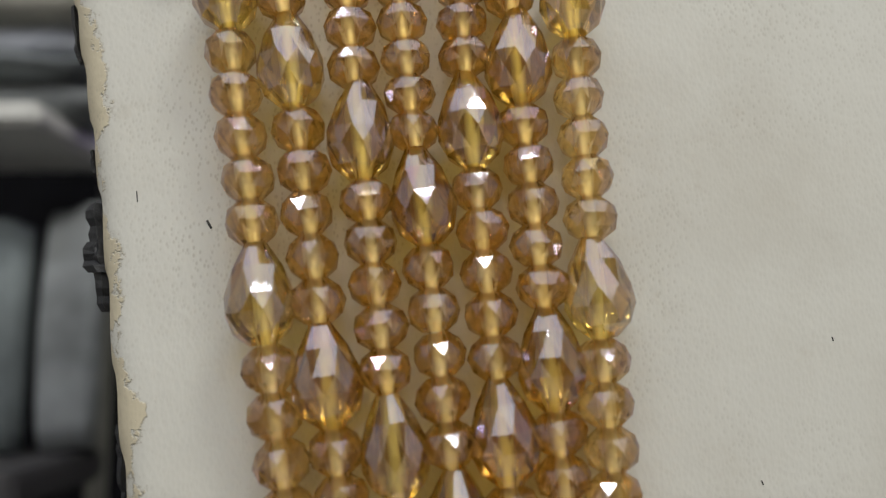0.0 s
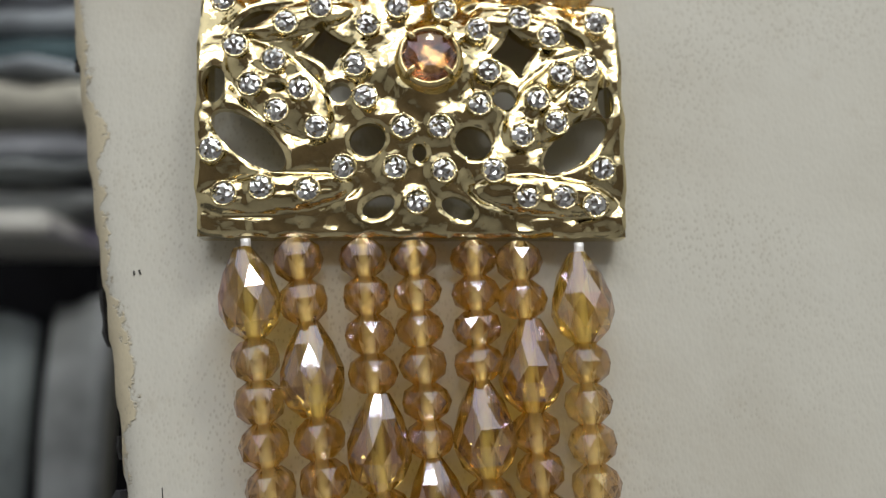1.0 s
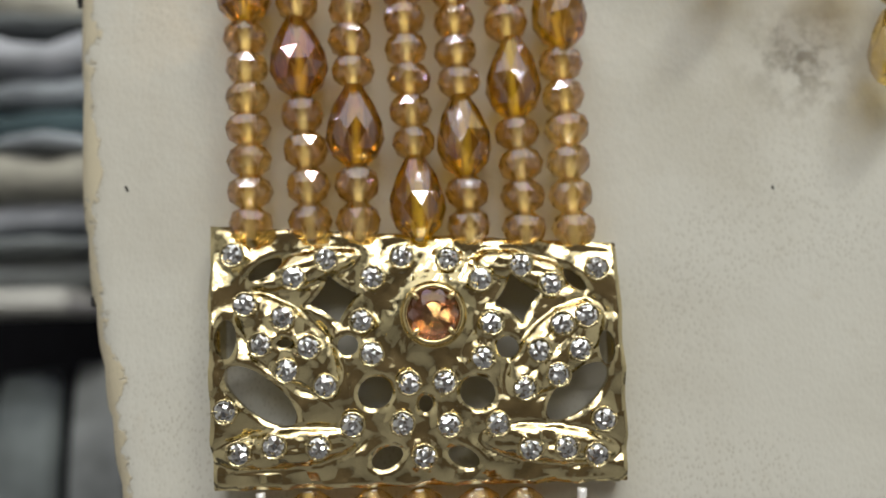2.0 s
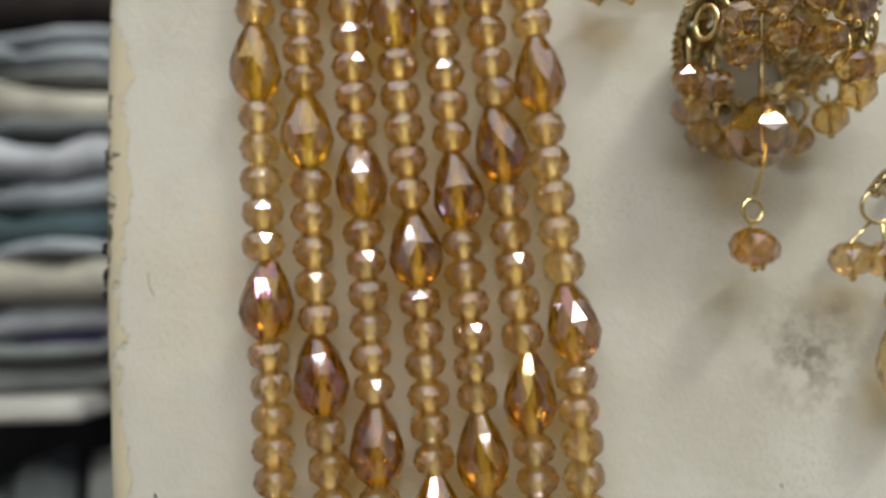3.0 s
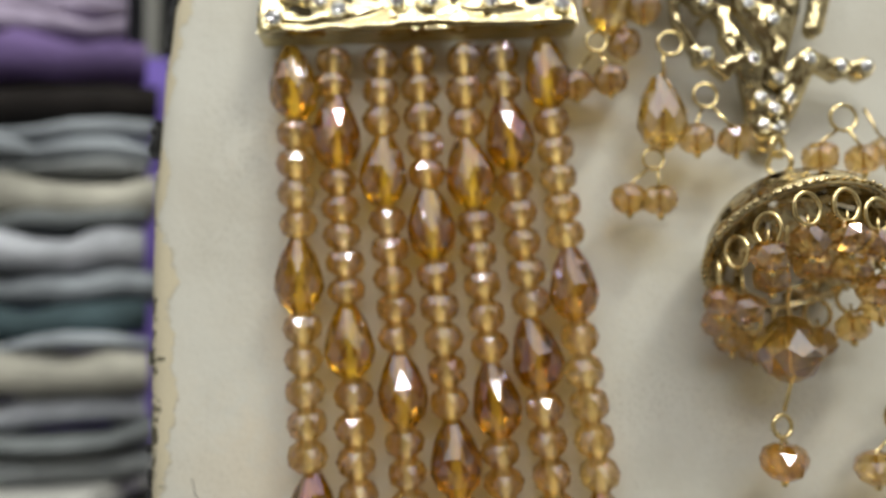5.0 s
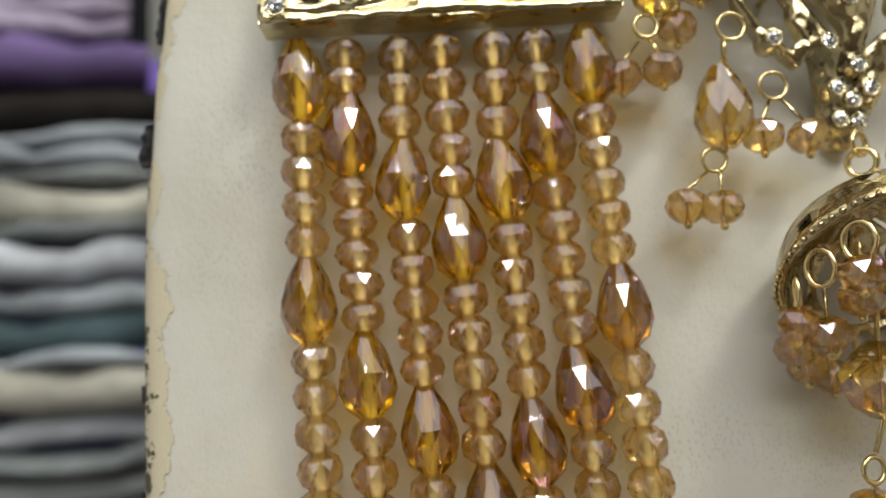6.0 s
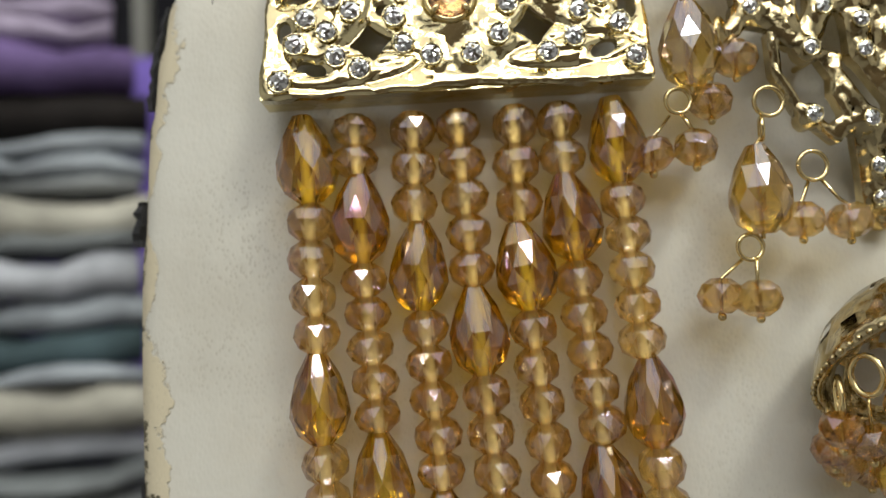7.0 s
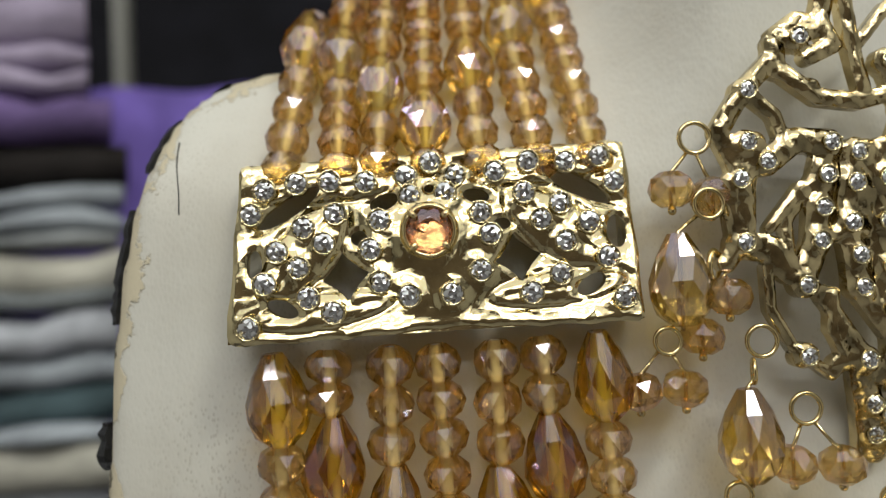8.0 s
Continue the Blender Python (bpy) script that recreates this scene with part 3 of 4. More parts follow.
# ---------------------------------------------------------------- bead strands
BEAD = lathe_mesh("bead", [(1.5 * MM, 2.42 * MM), (2.84 * MM, 1.45 * MM), (3.3 * MM, 0.0), (2.84 * MM, -1.45 * MM), (1.5 * MM, -2.42 * MM)], 9, (0, 0, 1, 0, 0))
BEAD.materials.append(M_BEAD)


def drop_mesh(mat):
    me = lathe_mesh("drop_bead", [(1.3 * MM, 6.0 * MM), (3.0 * MM, 3.1 * MM), (4.0 * MM, 0.0), (4.15 * MM, -2.1 * MM), (3.3 * MM, -4.4 * MM), (1.5 * MM, -5.95 * MM)], 10, (0, 0, 1, 2, 3, 3))
    me.materials.append(mat)
    return me


DROP = drop_mesh(M_DROP)
PALE_DROP = drop_mesh(M_PALE)
AXIS_Y = 3.3
PITCH = 4.9
DROP_LONG = 11.9


def thread_path(points):
    return spline([(x * MM, y * MM, z * MM) for x, y, z in points], 10)


def along(path):
    length = [0.0]
    for a, b in zip(path, path[1:]):
        length.append(length[-1] + (b - a).length)
    return length


def at_length(path, length, s):
    s = min(max(s, 0), length[-1] - 1e-9)
    for i in range(len(path) - 1):
        if length[i + 1] >= s:
            t = (s - length[i]) / (length[i + 1] - length[i])
            return path[i].lerp(path[i + 1], t), (path[i + 1] - path[i]).normalized()
    return path[-1], (path[-1] - path[-2]).normalized()


def put_bead(strand, me, name, p, down, fit=1.0, size=1.0):
    q = (-down).to_track_quat("Z", "Y").to_matrix().to_4x4()
    ob = new(name, me)
    ob.parent = strand
    s = size * rnd.uniform(0.97, 1.03)
    lean = Euler((rnd.uniform(-.10, .10), rnd.uniform(-.09, .09), rnd.uniform(0, 6.28))).to_matrix().to_4x4()
    ob.matrix_basis = Matrix.Translation(p + Vector((rnd.uniform(-.15, .15) * MM, rnd.uniform(-.2, .2) * MM, 0))) @ q @ lean @ Matrix.Diagonal((s, s, size * fit, 1))
    return ob


def bead_strand(points, drops, label, size=1.0, drop=DROP):
    """A thread from top to bottom with drop beads at the given heights (mm) and small beads filling the gaps."""
    path = thread_path(points)
    length = along(path)
    bm = bmesh.new()
    tube(bm, path, 0.66 * MM, 8)
    strand = part("strand", bm, M_THREAD, necklace, label, True)
    marks = []
    for z in drops:
        near = min(range(len(path)), key=lambda i: abs(path[i].z - z * MM) + (1 if i and path[i].z > path[i - 1].z else 0))
        i = min(max(near, 1), len(path) - 2)
        j = i - 1 if (path[i].z - z * MM) < 0 else i
        t = (path[j].z - z * MM) / ((path[j].z - path[j + 1].z) or 1)
        marks.append(length[j] + t * (length[j + 1] - length[j]))
    marks.sort()
    half = DROP_LONG * size * MM / 2
    stops = [0.0] + [v for s in marks for v in (s - half, s + half)] + [length[-1]]
    for s in marks:
        p, d = at_length(path, length, s)
        put_bead(strand, drop, "drop_bead", p + Vector((0, -0.5 * MM, 0)), d, 1.0, size)
    for a, b in zip(stops[0::2], stops[1::2]):
        gap = b - a
        n = int(gap / (PITCH * size * MM) + 0.42)
        for k in range(n):
            p, d = at_length(path, length, a + gap * (k + 0.5) / n)
            put_bead(strand, BEAD, "bead", p, d, min(1.14, max(0.82, gap / n / (4.86 * size * MM))), size)
    return strand


# between the plates: x at the upper plate, three drops (x, z), x at the lower plate
BETWEEN = (((-24.6, 128.6), (-24.8, 122.9), (-24.2, 90.9), (-22.8, 53.9), (-21.4, 15.6)),
           ((-18.2, 128.9), (-18.0, 114.5), (-16.35, 80.1), (-14.6, 42.4), (-12.8, 15.4)),
           ((-10.2, 129.0), (-10.2, 107.8), (-8.2, 72.2), (-6.5, 32.0), (-6.0, 15.2)),
           ((-4.2, 129.0), (-2.7, 98.8), (0.0, 61.3), (2.4, 21.2), (2.6, 15.0)),
           ((3.6, 129.2), (4.1, 107.1), (6.7, 70.1), (9.3, 30.2), (9.8, 14.6)),
           ((9.8, 129.4), (10.8, 113.5), (13.7, 77.1), (16.6, 38.8), (17.9, 14.2)),
           ((17.4, 129.6), (17.5, 123.8), (20.0, 88.1), (23.5, 49.3), (24.8, 13.9)))
for row in BETWEEN:
    bead_strand([(x, AXIS_Y, z) for x, z in row], [z for _, z in row[1:4]], "strand of champagne rondelle beads with amber drops")

BELOW = (((-19.8, -19.3), (-19.0, -26.4), (-13.6, -64.7)), ((-13.4, -19.4), (-10.7, -36.2), (-5.9, -74.1)), ((-4.6, -19.4), (-2.2, -45.2), (1.8, -82.1)),
         ((1.9, -19.5), (5.2, -53.2), (9.0, -90.6)), ((10.1, -19.6), (11.3, -43.8), (14.4, -80.8)), ((16.1, -19.7), (17.2, -35.8), (20.1, -72.6)),
         ((24.3, -19.8), (24.2, -27.2), (25.9, -64.4)))
for row in BELOW:
    (xa, za), (xb, zb), (xc, zc) = row
    end = (xc + (xc - xb) * 1.3, zc + (zc - zb) * 1.3)
    pts = [(xa, AXIS_Y, za), (xb, AXIS_Y, zb), (xc, AXIS_Y, zc), (end[0], AXIS_Y, end[1])]
    bead_strand(pts, [zb, zc, zc + (zc - zb)], "strand of champagne rondelle beads with honey drops", 1.0, PALE_DROP)

# over the shoulder: x behind the upper plate, a drop (x, z) and the crest (x, z)
ABOVE = ((-23.8, (-21.2, 173.6), (-21.0, 178)), (-16.2, (-16.0, 171.2), (-14.6, 182)), (-10.6, (-10.4, 165.9), (-8.4, 187)), (-4.2, (-4.1, 159.9), (-3.0, 192)),
         (3.2, (2.8, 169.1), (3.0, 196)), (10.8, (9.6, 176.6), (9.8, 200)), (18.6, (16.4, 184.0), (16.2, 204)))


def on_shoulder(x, z, off=-3.6):
    return (x, FACE + off + float(bend(np.array(x), np.array(z))), z)


for xa, (xb, zb), (xc, zc) in ABOVE:
    pts = [(xc + 2, on_shoulder(xc, zc)[1] + 22, zc - 22), (xc + 1, on_shoulder(xc, zc)[1] + 12, zc - 4), on_shoulder(xc, zc), on_shoulder(xb, zb)]
    if zb > 162:
        pts.append(on_shoulder(xa + (xb - xa) * 0.45, 153.5 + (zb - 153.5) * 0.45))
    pts += [on_shoulder(xa, 153.5), on_shoulder(xa, 150.5)]
    bead_strand(pts, [zb], "strand of champagne rondelle beads going over the shoulder", 0.94, PALE_DROP)

# ---------------------------------------------------------------- earrings
SMALL = lathe_mesh("bead", [(1.4 * MM, 2.3 * MM), (2.6 * MM, 1.45 * MM), (3.05 * MM, 0.0), (2.6 * MM, -1.45 * MM), (1.4 * MM, -2.3 * MM)], 8, (0, 0, 1, 0, 0))
SMALL.materials.append(M_BEAD)


def ring(parent, x, z, r, y=0.0, wire=0.32, turn=0, tilt=0):
    bm = bmesh.new()
    tube(bm, [(r * MM * math.cos(a * math.tau / 20), 0, r * MM * math.sin(a * math.tau / 20)) for a in range(20)], wire * MM, 7, True)
    ob = part("jump_ring", bm, M_WIRE, parent, "", True)
    ob.matrix_basis = pose(x * MM, y * MM, z * MM, tilt, 0, turn)
    return ob


def pin(parent, pts, r=0.26, knob=True):
    bm = bmesh.new()
    tube(bm, [(x * MM, y * MM, z * MM) for x, y, z in pts], r * MM, 6)
    if knob:
        ball(bm, Vector(pts[-1]) * MM, 0.62 * MM, 8)
    return part("head_pin", bm, M_WIRE, parent, "", True)


def dangle(parent, x, z, top, y=0.0, size=1.0, mesh=None):
    """A bead on a headed pin that hangs from a ring at top (x, z)."""
    me = mesh or SMALL
    ob = new("bead", me)
    ob.parent = parent
    ob.matrix_basis = pose(x * MM, y * MM, z * MM, rnd.uniform(-12, 12), rnd.uniform(-12, 12), rnd.uniform(0, 360)) @ Matrix.Scale(size, 4)
    low = 2.75 * size
    pin(parent, [(top[0], y, top[1]), (x + 0.3 * (top[0] - x), y, z + 2.4 * size + 0.5), (x, y, z + 2.2 * size), (x, y, z - low)])


def pear(parent, x, z, top, y=0.0, size=1.0):
    ob = new("pear_drop", PALE_DROP)
    ob.parent = parent
    ob.matrix_basis = pose(x * MM, y * MM, z * MM, rnd.uniform(-4, 4), rnd.uniform(-4, 4), rnd.uniform(0, 360)) @ Matrix.Scale(size, 4)
    pin(parent, [(top[0], y, top[1]), (x, y, z + 6.2 * size), (x, y, z - 6.6 * size)], 0.3, False)


def capsule(x, z, pts, r):
    d = np.full_like(x, 1e3)
    for (ax, az), (bx, bz) in zip(pts, pts[1:]):
        vx, vz = bx - ax, bz - az
        t = np.clip(((x - ax) * vx + (z - az) * vz) / (vx * vx + vz * vz + 1e-9), 0, 1)
        d = np.minimum(d, np.hypot(x - ax - t * vx, z - az - t * vz))
    return r - d


earring = empty("chandelier_earring", (0, 0, 0), "gold peacock-style chandelier earring with peach crystal drops", "earring")


def earring_top():
    """Openwork peacock plate: curling bands, feathers of stones and a pointed tail."""
    bands = (([(45.5, 168), (41.6, 166.5), (41.8, 163.5), (44.0, 161.8), (47.5, 159.2), (53, 158.4), (60, 160)], 1.15), ([(44.5, 167), (48.0, 168.5), (49.5, 174)], 1.3),
             ([(41.6, 164.4), (37.5, 160.4), (33.9, 155.0), (36.0, 150.5)], 1.3), ([(37.5, 160.4), (41.5, 157.0), (42.6, 153.3)], 0.9),
             ([(36.6, 153.2), (40.0, 150.6), (44.0, 153.6), (48.4, 153.2)], 1.7), ([(34.9, 148.2), (35.8, 140.2), (34.0, 137.8)], 1.3), ([(35.8, 140.2), (39.8, 139.4), (42.5, 136.5)], 1.9),
             ([(42.5, 136.5), (42.2, 143.0), (47.0, 149.5)], 0.8), ([(40.0, 142.1), (44.5, 147.5)], 0.7), ([(48.5, 153.0), (47.3, 148.6), (46.6, 144.4), (46.2, 140.2), (44.0, 135.0)], 1.75),
             ([(52.0, 152.0), (51.3, 148.0), (50.4, 142.2), (51.3, 138.2), (51.5, 133.8)], 1.75), ([(47.0, 141), (51.5, 141)], 1.2), ([(56, 152), (55.5, 146), (55, 139), (55.5, 133)], 1.8),
             ([(43.7, 134.4), (48.0, 133.4), (47.6, 128.5)], 0.8), ([(46.5, 133.2), (50.5, 127.0), (54.0, 121.5)], 1.0), ([(39.4, 137.0), (39.6, 131.5), (42.2, 126.6)], 0.75),
             ([(51.5, 134), (56.0, 127.5), (56.3, 121)], 1.6), ([(60, 152), (59.6, 144), (59, 134), (56.3, 126)], 1.8), ([(43.7, 125.4), (47.9, 122.4), (49.4, 124.5), (47.9, 127.9)], 0.7),
             ([(48.5, 124), (51.5, 125.0), (56.3, 121.0), (61.6, 125.0), (66, 123)], 1.3), ([(51.5, 124.5), (53.5, 117.0), (54.6, 111.5)], 1.9), ([(61.3, 124.5), (58.5, 117.0), (55.3, 111.5)], 1.9),
             ([(66, 123), (71, 123)], 1.2), ([(60, 160), (64, 152), (66, 140), (63, 130)], 1.5),
             ([(42, 163.5), (42.2, 167.5), (45, 169.4), (48.6, 168.6), (49.8, 166.0), (46.6, 164.6)], 1.25), ([(41.5, 162.6), (47, 160.8)], 0.7), ([(51.6, 174), (52.4, 166), (53.6, 160.4)], 1.0),
             ([(57.5, 171), (53.4, 166.2)], 0.8), ([(38.6, 153.4), (37.0, 148.3), (36.6, 141)], 1.5), ([(53.4, 151.3), (52.5, 146.9), (51.6, 142)], 2.2), ([(56.6, 164), (59.5, 157), (57.5, 152)], 1.4))
    stones = [(44.7, 167.0), (37.5, 160.2), (37.2, 153.4), (39.6, 150.8), (36.0, 148.6), (36.2, 140.4), (48.3, 153.0), (47.5, 148.8), (46.7, 144.6), (46.2, 140.3)]
    stones += [(51.8, 151.6), (51.2, 147.6), (50.4, 142.4), (51.2, 138.2), (44.0, 134.6), (51.4, 134.0), (43.7, 125.4), (55.6, 148), (55.2, 142.5), (55.3, 136.5)]
    stones += [(56.8, 163.4), (59.2, 157.2), (59.8, 150.2), (59.4, 144.2), (59.2, 138.0), (55.4, 131.0), (63.9, 151.6), (65.6, 142.0)]
    stones += [(51.8, 124.6), (61.3, 124.4), (56.3, 121.4), (53.4, 118.4), (58.4, 118.2), (55.9, 116.6), (54.2, 114.0), (57.0, 113.7), (66.8, 123.0), (71.0, 122.9)]

    def solid(x, z):
        d = np.full_like(x, -1e3)
        for pts, r in bands:
            d = np.maximum(d, capsule(x, z, pts, 0.98 * r))
        for sx, sz in stones:
            d = np.maximum(d, 1.75 - np.hypot(x - sx, z - sz))
        return d

    def height(x, z):
        return 0.55 * np.clip(solid(x, z), 0, 1) ** 0.6 + 0.15 * np.abs(np.sin(x * 1.4 + z)) + stone_height(x, z, stones, 1.7, 0.5) - 0.32 * np.clip(126 - z, 0, 15)

    me = openwork_mesh("openwork_top", solid, height, (32, 74, 108, 176), 0.42, 0.6, 1.6, lambda x, z: 0.32 * np.clip(126 - z, 0, 15))
    top = mesh_object("openwork_top", me, M_OLDGOLD, earring, "pierced gold peacock plate with clear rhinestones")
    set_stones(top, stones, lambda z: -0.7 + 0.32 * min(15, max(0, 126 - z)), rnd, 0.80)
    bm = bmesh.new()
    for x, z in ((40, 150.7), (55, 142), (46, 134)):
        tube(bm, [(x * MM, 2.0 * MM, z * MM), (x * MM, (FACE + 0.2) * MM, z * MM)], 0.5 * MM, 8)
    part("post", bm, M_WIRE, top, "gold ear post")


earring_top()
ring(earring, 30.5, 154.3, 2.0, 0.4)
dangle(earring, 27.2, 147.7, (29.6, 152.6), 0.6)
dangle(earring, 33.2, 146.8, (31.4, 152.6), 2.4)
ring(earring, 31.5, 145.6, 1.9, -0.6)
pear(earring, 27.7, 136.0, (30.6, 144.4), 0.4)
ring(earring, 25.7, 128.2, 1.7, 0.4)
dangle(earring, 22.4, 121.5, (25.2, 126.8), 2.6)
dangle(earring, 27.9, 121.9, (26.2, 126.8), 1.2)
ring(earring, 32.6, 137.6, 2.0, 1.2, 0.4, 50)
dangle(earring, 33.8, 133.6, (32.9, 136.0), 0.0)
dangle(earring, 30.8, 128.4, (32.2, 136.0), 2.0)
ring(earring, 38.0, 127.6, 2.0, 0.4)
ring(earring, 36.6, 123.8, 1.5, 0.2, 0.34, 70)
pear(earring, 35.7, 115.6, (36.6, 122.8), 0.2)
ring(earring, 33.9, 108.0, 1.7, 0.4)
dangle(earring, 29.7, 101.7, (33.2, 106.6), 1.2)
dangle(earring, 34.4, 101.2, (34.5, 106.6), 0.2)
ring(earring, 43.4, 118.6, 2.0, 0.6)
dangle(earring, 41.5, 111.4, (42.9, 116.8), 1.0)
dangle(earring, 47.9, 111.0, (44.4, 116.8), 0.8)
ring(earring, 66.2, 114.2, 2.2, 0.4)
dangle(earring, 61.9, 107.8, (65.4, 112.4), 0.8)
dangle(earring, 69.0, 107.2, (66.8, 112.4), 0.6)
dangle(earring, 73.6, 108.5, (70.5, 116.0), 1.4)
ring(earring, 54.4, 109.4, 1.7, -0.2, 0.45, 30)
ring(earring, 54.0, 106.4, 1.9, -1.0, 0.45, -50)


def jhumka():
    """A pierced bell that leans out from the bust, with two rows of looped wires and beads."""
    lean = pose(54.6 * MM, -3.8 * MM, 91.5 * MM, -38, 0, 0)
    n, rim = 36, 14.4
    bm = bmesh.new()
    prof = [(rim, 0.0), (rim * 1.03, 0.8), (rim * 1.0, 1.8), (rim * 0.93, 4.2), (rim * 0.80, 7.0), (rim * 0.58, 9.6), (rim * 0.30, 11.4), (rim * 0.10, 12.2)]
    for inside in (0, 1):
        loops = [[bm.verts.new(lean @ Vector(((r - 0.8 * inside) * MM * math.cos(k * math.tau / n), (r - 0.8 * inside) * MM * math.sin(k * math.tau / n), (h - 0.7 * inside * (h > 1)) * MM))) for k in range(n)] for r, h in prof]
        for i, (a, b) in enumerate(zip(loops, loops[1:])):
            for k in range(n):
                if 2 <= i <= 5 and (k + 2 * i) % 6 == 0:
                    continue
                f = (a[k], a[(k + 1) % n], b[(k + 1) % n], b[k])
                bm.faces.new(f if not inside else f[::-1])
        if inside:
            for k in range(n):
                bm.faces.new((first[k], first[(k + 1) % n], loops[0][(k + 1) % n], loops[0][k]))
        first = loops[0]
    dome = part("bell_dome", bm, M_OLDGOLD, earring, "pierced antique-gold bell dome", True)
    bm = bmesh.new()
    for k in range(64):
        a = k * math.tau / 64
        ball(bm, lean @ Vector((rim * 1.03 * MM * math.cos(a), rim * 1.03 * MM * math.sin(a), 0.3 * MM)), 0.42 * MM, 6)
    part("beaded_rim", bm, M_OLDGOLD, dome, "milled gold rim", True)
    for k in range(15):
        a = (k + 0.5) * math.tau / 15
        mid = lean @ Vector(((rim - 1.2) * MM * math.cos(a), (rim - 1.2) * MM * math.sin(a), -0.6 * MM))
        swing, drop_by = a + math.pi / 2 + rnd.uniform(-0.7, 0.7), rnd.uniform(1.6, 3.4)
        loop = [mid + Vector((2.0 * MM * math.cos(swing) * math.cos(t), 2.0 * MM * math.sin(swing) * math.cos(t), (-drop_by + 2.4 * math.sin(t)) * MM)) for t in (q * math.tau / 16 for q in range(16))]
        bm = bmesh.new()
        tube(bm, loop, 0.40 * MM, 6, True)
        part("wire_loop", bm, M_WIRE, dome, "", True)
        x, y, z = mid / MM
        if k % 5 != 3:
            dangle(earring, x, z - 6.6, (x, z - 2.8), y, 0.95)
    for x, y, z in ((47.6, -8.0, 87.5), (53.4, -9.0, 89.2), (59.6, -8.6, 88.6), (64.2, -6.4, 85.2), (44.6, -5.0, 83.0)):
        dangle(earring, x, z, (x, z + 6.0), y, 0.95)
    big = lathe_mesh("centre_bead", [(1.6 * MM, 5.2 * MM), (3.6 * MM, 3.4 * MM), (5.2 * MM, 0.4 * MM), (5.2 * MM, -0.8 * MM), (3.4 * MM, -3.8 * MM), (1.4 * MM, -5.0 * MM)], 8)
    big.materials.append(M_PALE)
    ob = new("centre_bead", big)
    ob.parent = earring
    ob.matrix_basis = pose(52.2 * MM, -2.5 * MM, 76.6 * MM, 3, 2, 15)
    pin(earring, [(53.6, -2.5, 96.0), (52.4, -2.5, 82.0), (52.2, -2.5, 72.0), (50.6, -2.3, 67.2)], 0.34, False)
    ring(earring, 50.2, 65.0, 1.7, -2.2, 0.36, 15)
    dangle(earring, 49.9, 59.6, (50.2, 63.6), -2.0, 1.15)
    dangle(earring, 52.4, 59.4, (50.8, 63.6), 0.8, 0.98)


jhumka()

second = empty("crystal_earring", (0, 0, 0), "gold earring with a ring and champagne crystal dangles", "earring")
ring(second, 70.4, 65.3, 2.4, 0.2)
dangle(second, 66.0, 57.6, (69.4, 63.2), 0.6, 1.08)
dangle(second, 71.0, 57.4, (71.0, 63.2), 0.2, 1.08)
ring(second, 73.4, 50.8, 2.3, 1.0)
pear(second, 73.6, 42.0, (73.6, 49.0), 1.6, 1.0)
bm = bmesh.new()
tube(bm, spline([(70.0 * MM, 0.4 * MM, 67.4 * MM), (73.0 * MM, 0.0, 70.5 * MM), (77.5 * MM, 0.4 * MM, 70.8 * MM), (81 * MM, 0.6 * MM, 66 * MM), (79 * MM, 0.6 * MM, 58 * MM), (74.5 * MM, 0.8 * MM, 53.0 * MM)], 6), 1.1 * MM, 8)
tube(bm, [(77.5 * MM, 0.5 * MM, 70.6 * MM), (77.5 * MM, (FACE + 0.2) * MM, 70.6 * MM)], 0.5 * MM, 8)
part("earring_frame", bm, M_OLDGOLD, second, "curved antique-gold frame", True)

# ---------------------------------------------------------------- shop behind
# "dark" is no garment colour: near-black for the unlit depth behind the shelf
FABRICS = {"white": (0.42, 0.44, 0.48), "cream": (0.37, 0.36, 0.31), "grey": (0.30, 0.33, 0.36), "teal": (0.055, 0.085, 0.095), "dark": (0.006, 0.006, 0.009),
           "lavender": (0.36, 0.31, 0.42), "purple": (0.14, 0.095, 0.23), "violet": (0.20, 0.14, 0.50), "ash": (0.24, 0.255, 0.26), "slate": (0.16, 0.175, 0.18), "charcoal": (0.02, 0.017, 0.016), "mist": (0.18, 0.205, 0.21)}
CLOTH = {k: plain(k + "_cloth", c, 0.85, 0, 0.40, 30, 0.4, 0.002, 0.2) for k, c in FABRICS.items()}


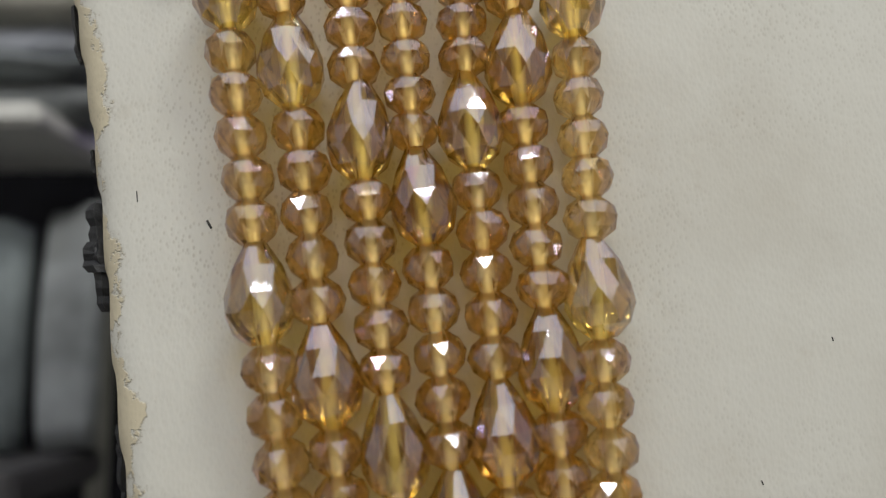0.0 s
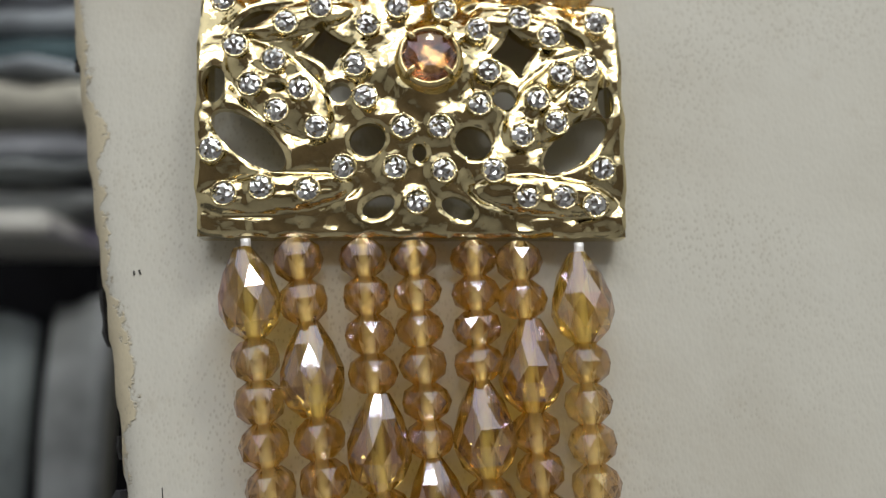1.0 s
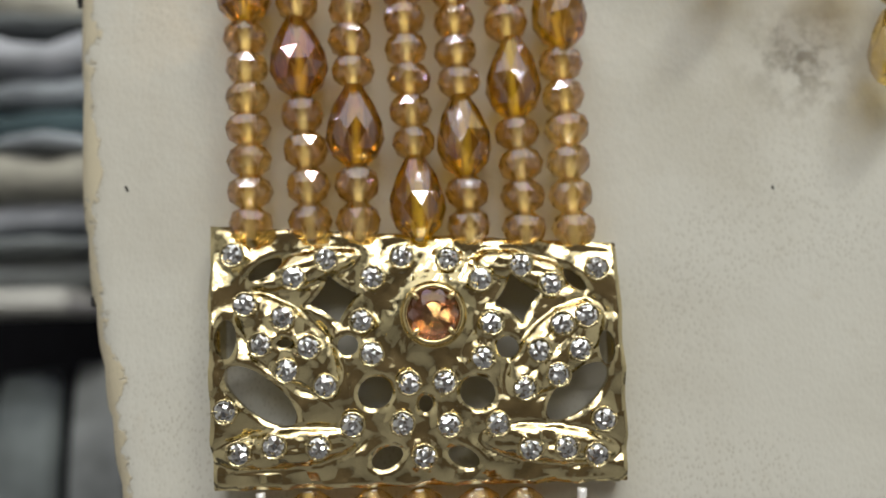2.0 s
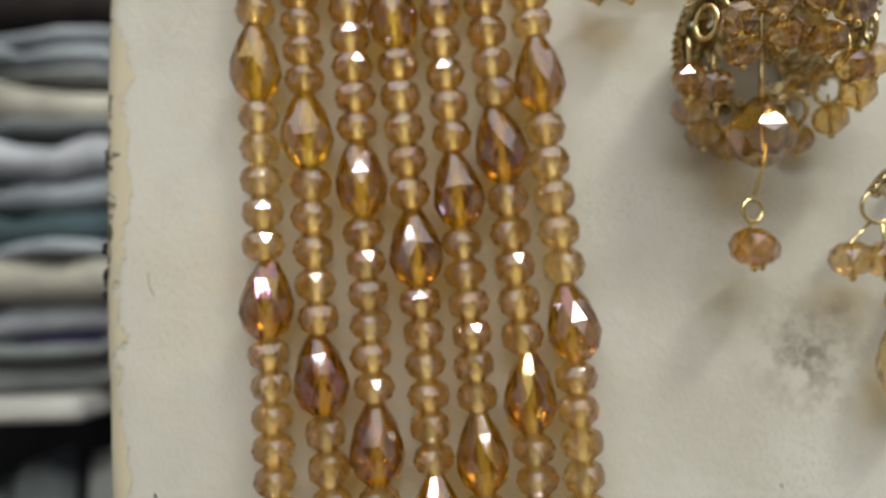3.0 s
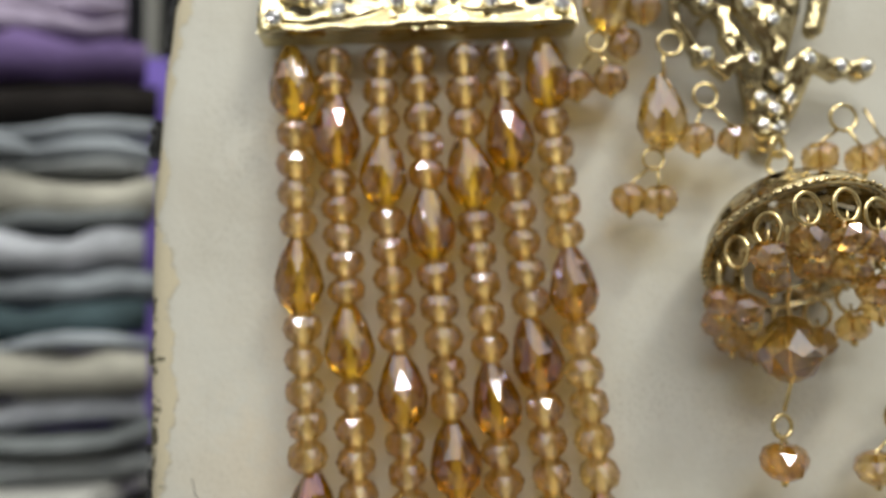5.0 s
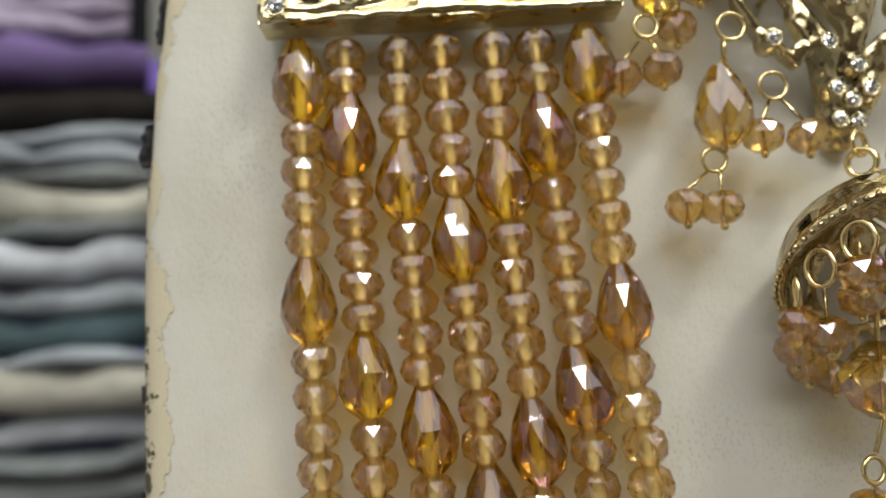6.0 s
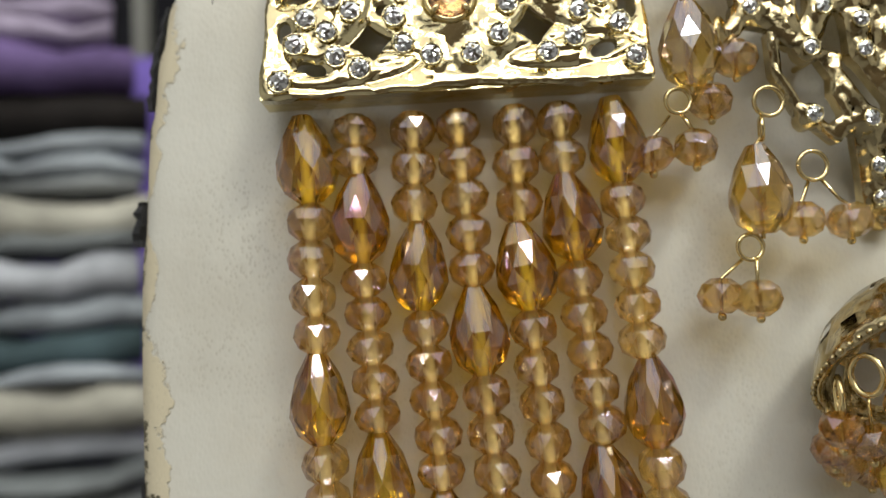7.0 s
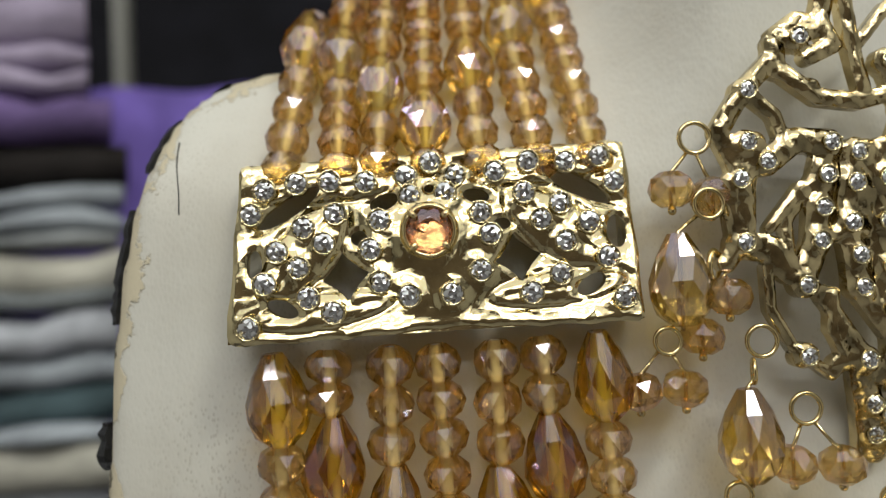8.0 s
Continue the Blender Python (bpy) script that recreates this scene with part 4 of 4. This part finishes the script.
def folded_cloth(x0, x1, z0, z1, cloth, label, seed, y=185.0, deep=45.0, layers=2):
    """A folded garment: layers with rounded folds at the front, lying on one another."""
    rn = random.Random(seed)
    bm = bmesh.new()
    t = (z1 - z0) / layers
    for k in range(layers):
        lo, hi = z0 + k * t + 0.15, z0 + (k + 1) * t
        off = rn.uniform(-6, 6)
        prof = [(deep, lo), (8, lo), (3, lo + t * 0.12), (0, lo + t * 0.4), (0.5, lo + t * 0.65), (4, lo + t * 0.93), (9, hi), (deep, hi)]
        cols = []
        m = 14
        for i in range(m + 1):
            f = i / m
            x = x0 + (x1 - x0) * f
            round_in = 7 * max(0, 1 - min(i, m - i) / 1.5)
            w = 6.0 * noise.noise(Vector((x * 0.03, k * 3.1 + seed, z0 * 0.1)))
            sag = 8.5 * noise.noise(Vector((x * 0.042, seed * 1.7, k)))
            cols.append([bm.verts.new(((x - 0.45 * d * f) * MM, (y + off + d + w + (round_in if d < 20 else 0)) * MM, (z + sag * (0.4 + 0.6 * (z > lo + t / 2)))* MM)) for d, z in prof])
        for a, b in zip(cols, cols[1:]):
            for q in range(len(prof)):
                r = (q + 1) % len(prof)
                bm.faces.new((a[q], a[r], b[r], b[q]))
        bm.faces.new(cols[0])
        bm.faces.new(cols[-1][::-1])
    ob = part("folded_cloth", bm, CLOTH[cloth], None, "", True)
    return tagged(ob, label, "folded cloth", "folded cloths on the shelf")


STACK = ((24, 38, "ash", 1), (38, 46, "slate", 1), (46, 60, "white", 1), (60, 78, "cream", 1), (78, 84, "grey", 1), (84, 99, "teal", 1), (99, 112, "grey", 1), (112, 128, "white", 1),
         (128, 134, "slate", 1), (134, 153, "cream", 1), (153, 159, "ash", 1), (159, 177, "grey", 2), (177, 194, "charcoal", 1))
for i, (a, b, c, n) in enumerate(STACK):
    folded_cloth(-330 + 6 * math.sin(i * 2.1), -118.5 + 3.0 * math.sin(i * 2.3), a, b, c, "%s folded cloth in an uneven stack on the shelf" % {"teal": "dark teal", "slate": "dark grey", "ash": "ash grey"}.get(c, c), i, layers=n)
folded_cloth(-300, -119, 194, 212, "purple", "purple folded cloth on top of the pale stack", 31, layers=1)
folded_cloth(-320, -128, 212, 232, "lavender", "pale lavender folded cloth on top of the stack", 32, layers=2)
folded_cloth(-330, -130, 232, 254, "lavender", "pale lavender folded cloth on top of the stack", 33, layers=1)


def hanging_cloth(x0, x1, z0, z1, y, cloth, label, seed):
    bm = bmesh.new()
    m, k = 40, 12
    grid = []
    for i in range(m + 1):
        col = []
        for j in range(k + 1):
            x = x0 + (x1 - x0) * i / m
            z = z0 + (z1 - z0) * j / k
            fold = 6 * math.sin(i * 0.9 + seed) + 8 * noise.noise(Vector((x * 0.02, z * 0.01, seed)))
            col.append((x, y + fold, z))
        grid.append(col)
    for off in (0, 4):
        vs = [[bm.verts.new((x * MM, (yy + off) * MM, z * MM)) for x, yy, z in col] for col in grid]
        for i in range(m):
            for j in range(k):
                f = (vs[i][j], vs[i + 1][j], vs[i + 1][j + 1], vs[i][j + 1])
                bm.faces.new(f if off == 0 else f[::-1])
        if off == 0:
            fv = vs
    ob = part("hanging_cloth", bm, CLOTH[cloth], None, "", True)
    return tagged(ob, label, "hanging cloth")


hanging_cloth(-300, 60, 25, 236, 275, "violet", "violet cloth hanging behind the stacked shelf", 2)


def slab(name, x0, x1, y0, y1, z0, z1, mat, label, category="", kind="", bevel=2.0):
    bm = bmesh.new()
    bmesh.ops.create_cube(bm, size=1, matrix=Matrix.LocRotScale(((x0 + x1) / 2 * MM, (y0 + y1) / 2 * MM, (z0 + z1) / 2 * MM), None, ((x1 - x0) * MM, (y1 - y0) * MM, (z1 - z0) * MM)))
    if bevel:
        bmesh.ops.bevel(bm, geom=bm.edges[:], offset=bevel * MM, segments=2, affect="EDGES")
    ob = part(name, bm, mat)
    return tagged(ob, label, category, "", kind)


M_SHELF = plain("dark_laminate", (0.05, 0.048, 0.05), 0.5, 0, 0.3, 12)
M_EDGE = plain("pale_laminate", (0.55, 0.55, 0.52), 0.5, 0, 0.2, 20)
M_WALL = plain("shop_wall_paint", (0.72, 0.71, 0.68), 0.8, 0, 0.12, 4)
# unseen front wall, dark brown only so the gold and crystals mirror dark tones
M_FAR = plain("reflected_dark_wall", (0.24, 0.19, 0.145), 0.8, 0, 0.3, 3)
M_FLOOR = plain("shop_floor_tile", (0.30, 0.29, 0.28), 0.5, 0, 0.15, 6)
M_POST = plain("painted_post", (0.20, 0.20, 0.18), 0.5, 0, 0.12, 30)
slab("shelf_board", -420, -134, 178, 250, 14, 23, M_EDGE, "pale grey laminate shelf board under the cloth stack", "shelf")
slab("shelf_post", -165, -157, 300, 312, -900, 420, M_POST, "pale painted upright post of the shelf", "shelf post")

# grey packets standing on the shelf below
for i in range(7):
    x = -330 + i * 29
    folded_cloth(x, x + 28.6, -110, -8 - 8 * ((i * 2) % 3), "mist" if i % 3 else "ash", "pale grey packet standing on the lower shelf", 50 + i, y=215 + 5 * (i % 2), deep=60, layers=1)
slab("shelf_board", -420, -134, 178, 250, -124, -111, M_SHELF, "dark laminate lower shelf board", "shelf")
# added sheet, coloured near-black in place of the shade behind the shelf
slab("backdrop", -700, 400, 430, 445, -900, 900, CLOTH["dark"], "added near-black sheet for the unlit depth behind the shelf", "backdrop", "structure")

# counter under the bust, and an added unseen room that bounces and shapes the light
slab("counter", -500, 600, -60, 170, -330, -212, M_SHELF, "dark laminate shop counter carrying the bust", "counter")
M_STAND = plain("stand_lacquer", (0.03, 0.03, 0.03), 0.4, 0, 0.3, 40)
slab("bust_foot", 55, 135, -10, 60, -213, -203, M_STAND, "flat black foot under the display bust", "stand foot")
for name, box in (("floor", (-1700, 1700, -3000, 1700, -1220, -1200)), ("ceiling", (-1700, 1700, -3000, 1700, 1260, 1280)), ("wall_back", (-1700, 1700, 1700, 1720, -1200, 1260)),
                  ("wall_front", (-1700, 1700, -3020, -3000, -1200, 1260)), ("wall_left", (-1720, -1700, -3000, 1700, -1200, 1260)), ("wall_right", (1700, 1720, -3000, 1700, -1200, 1260))):
    slab(name, *box, M_FLOOR if name == "floor" else M_FAR if name == "wall_front" else M_WALL, "plain pale shop %s" % name.split("_")[0], name.split("_")[0], "structure", 0)
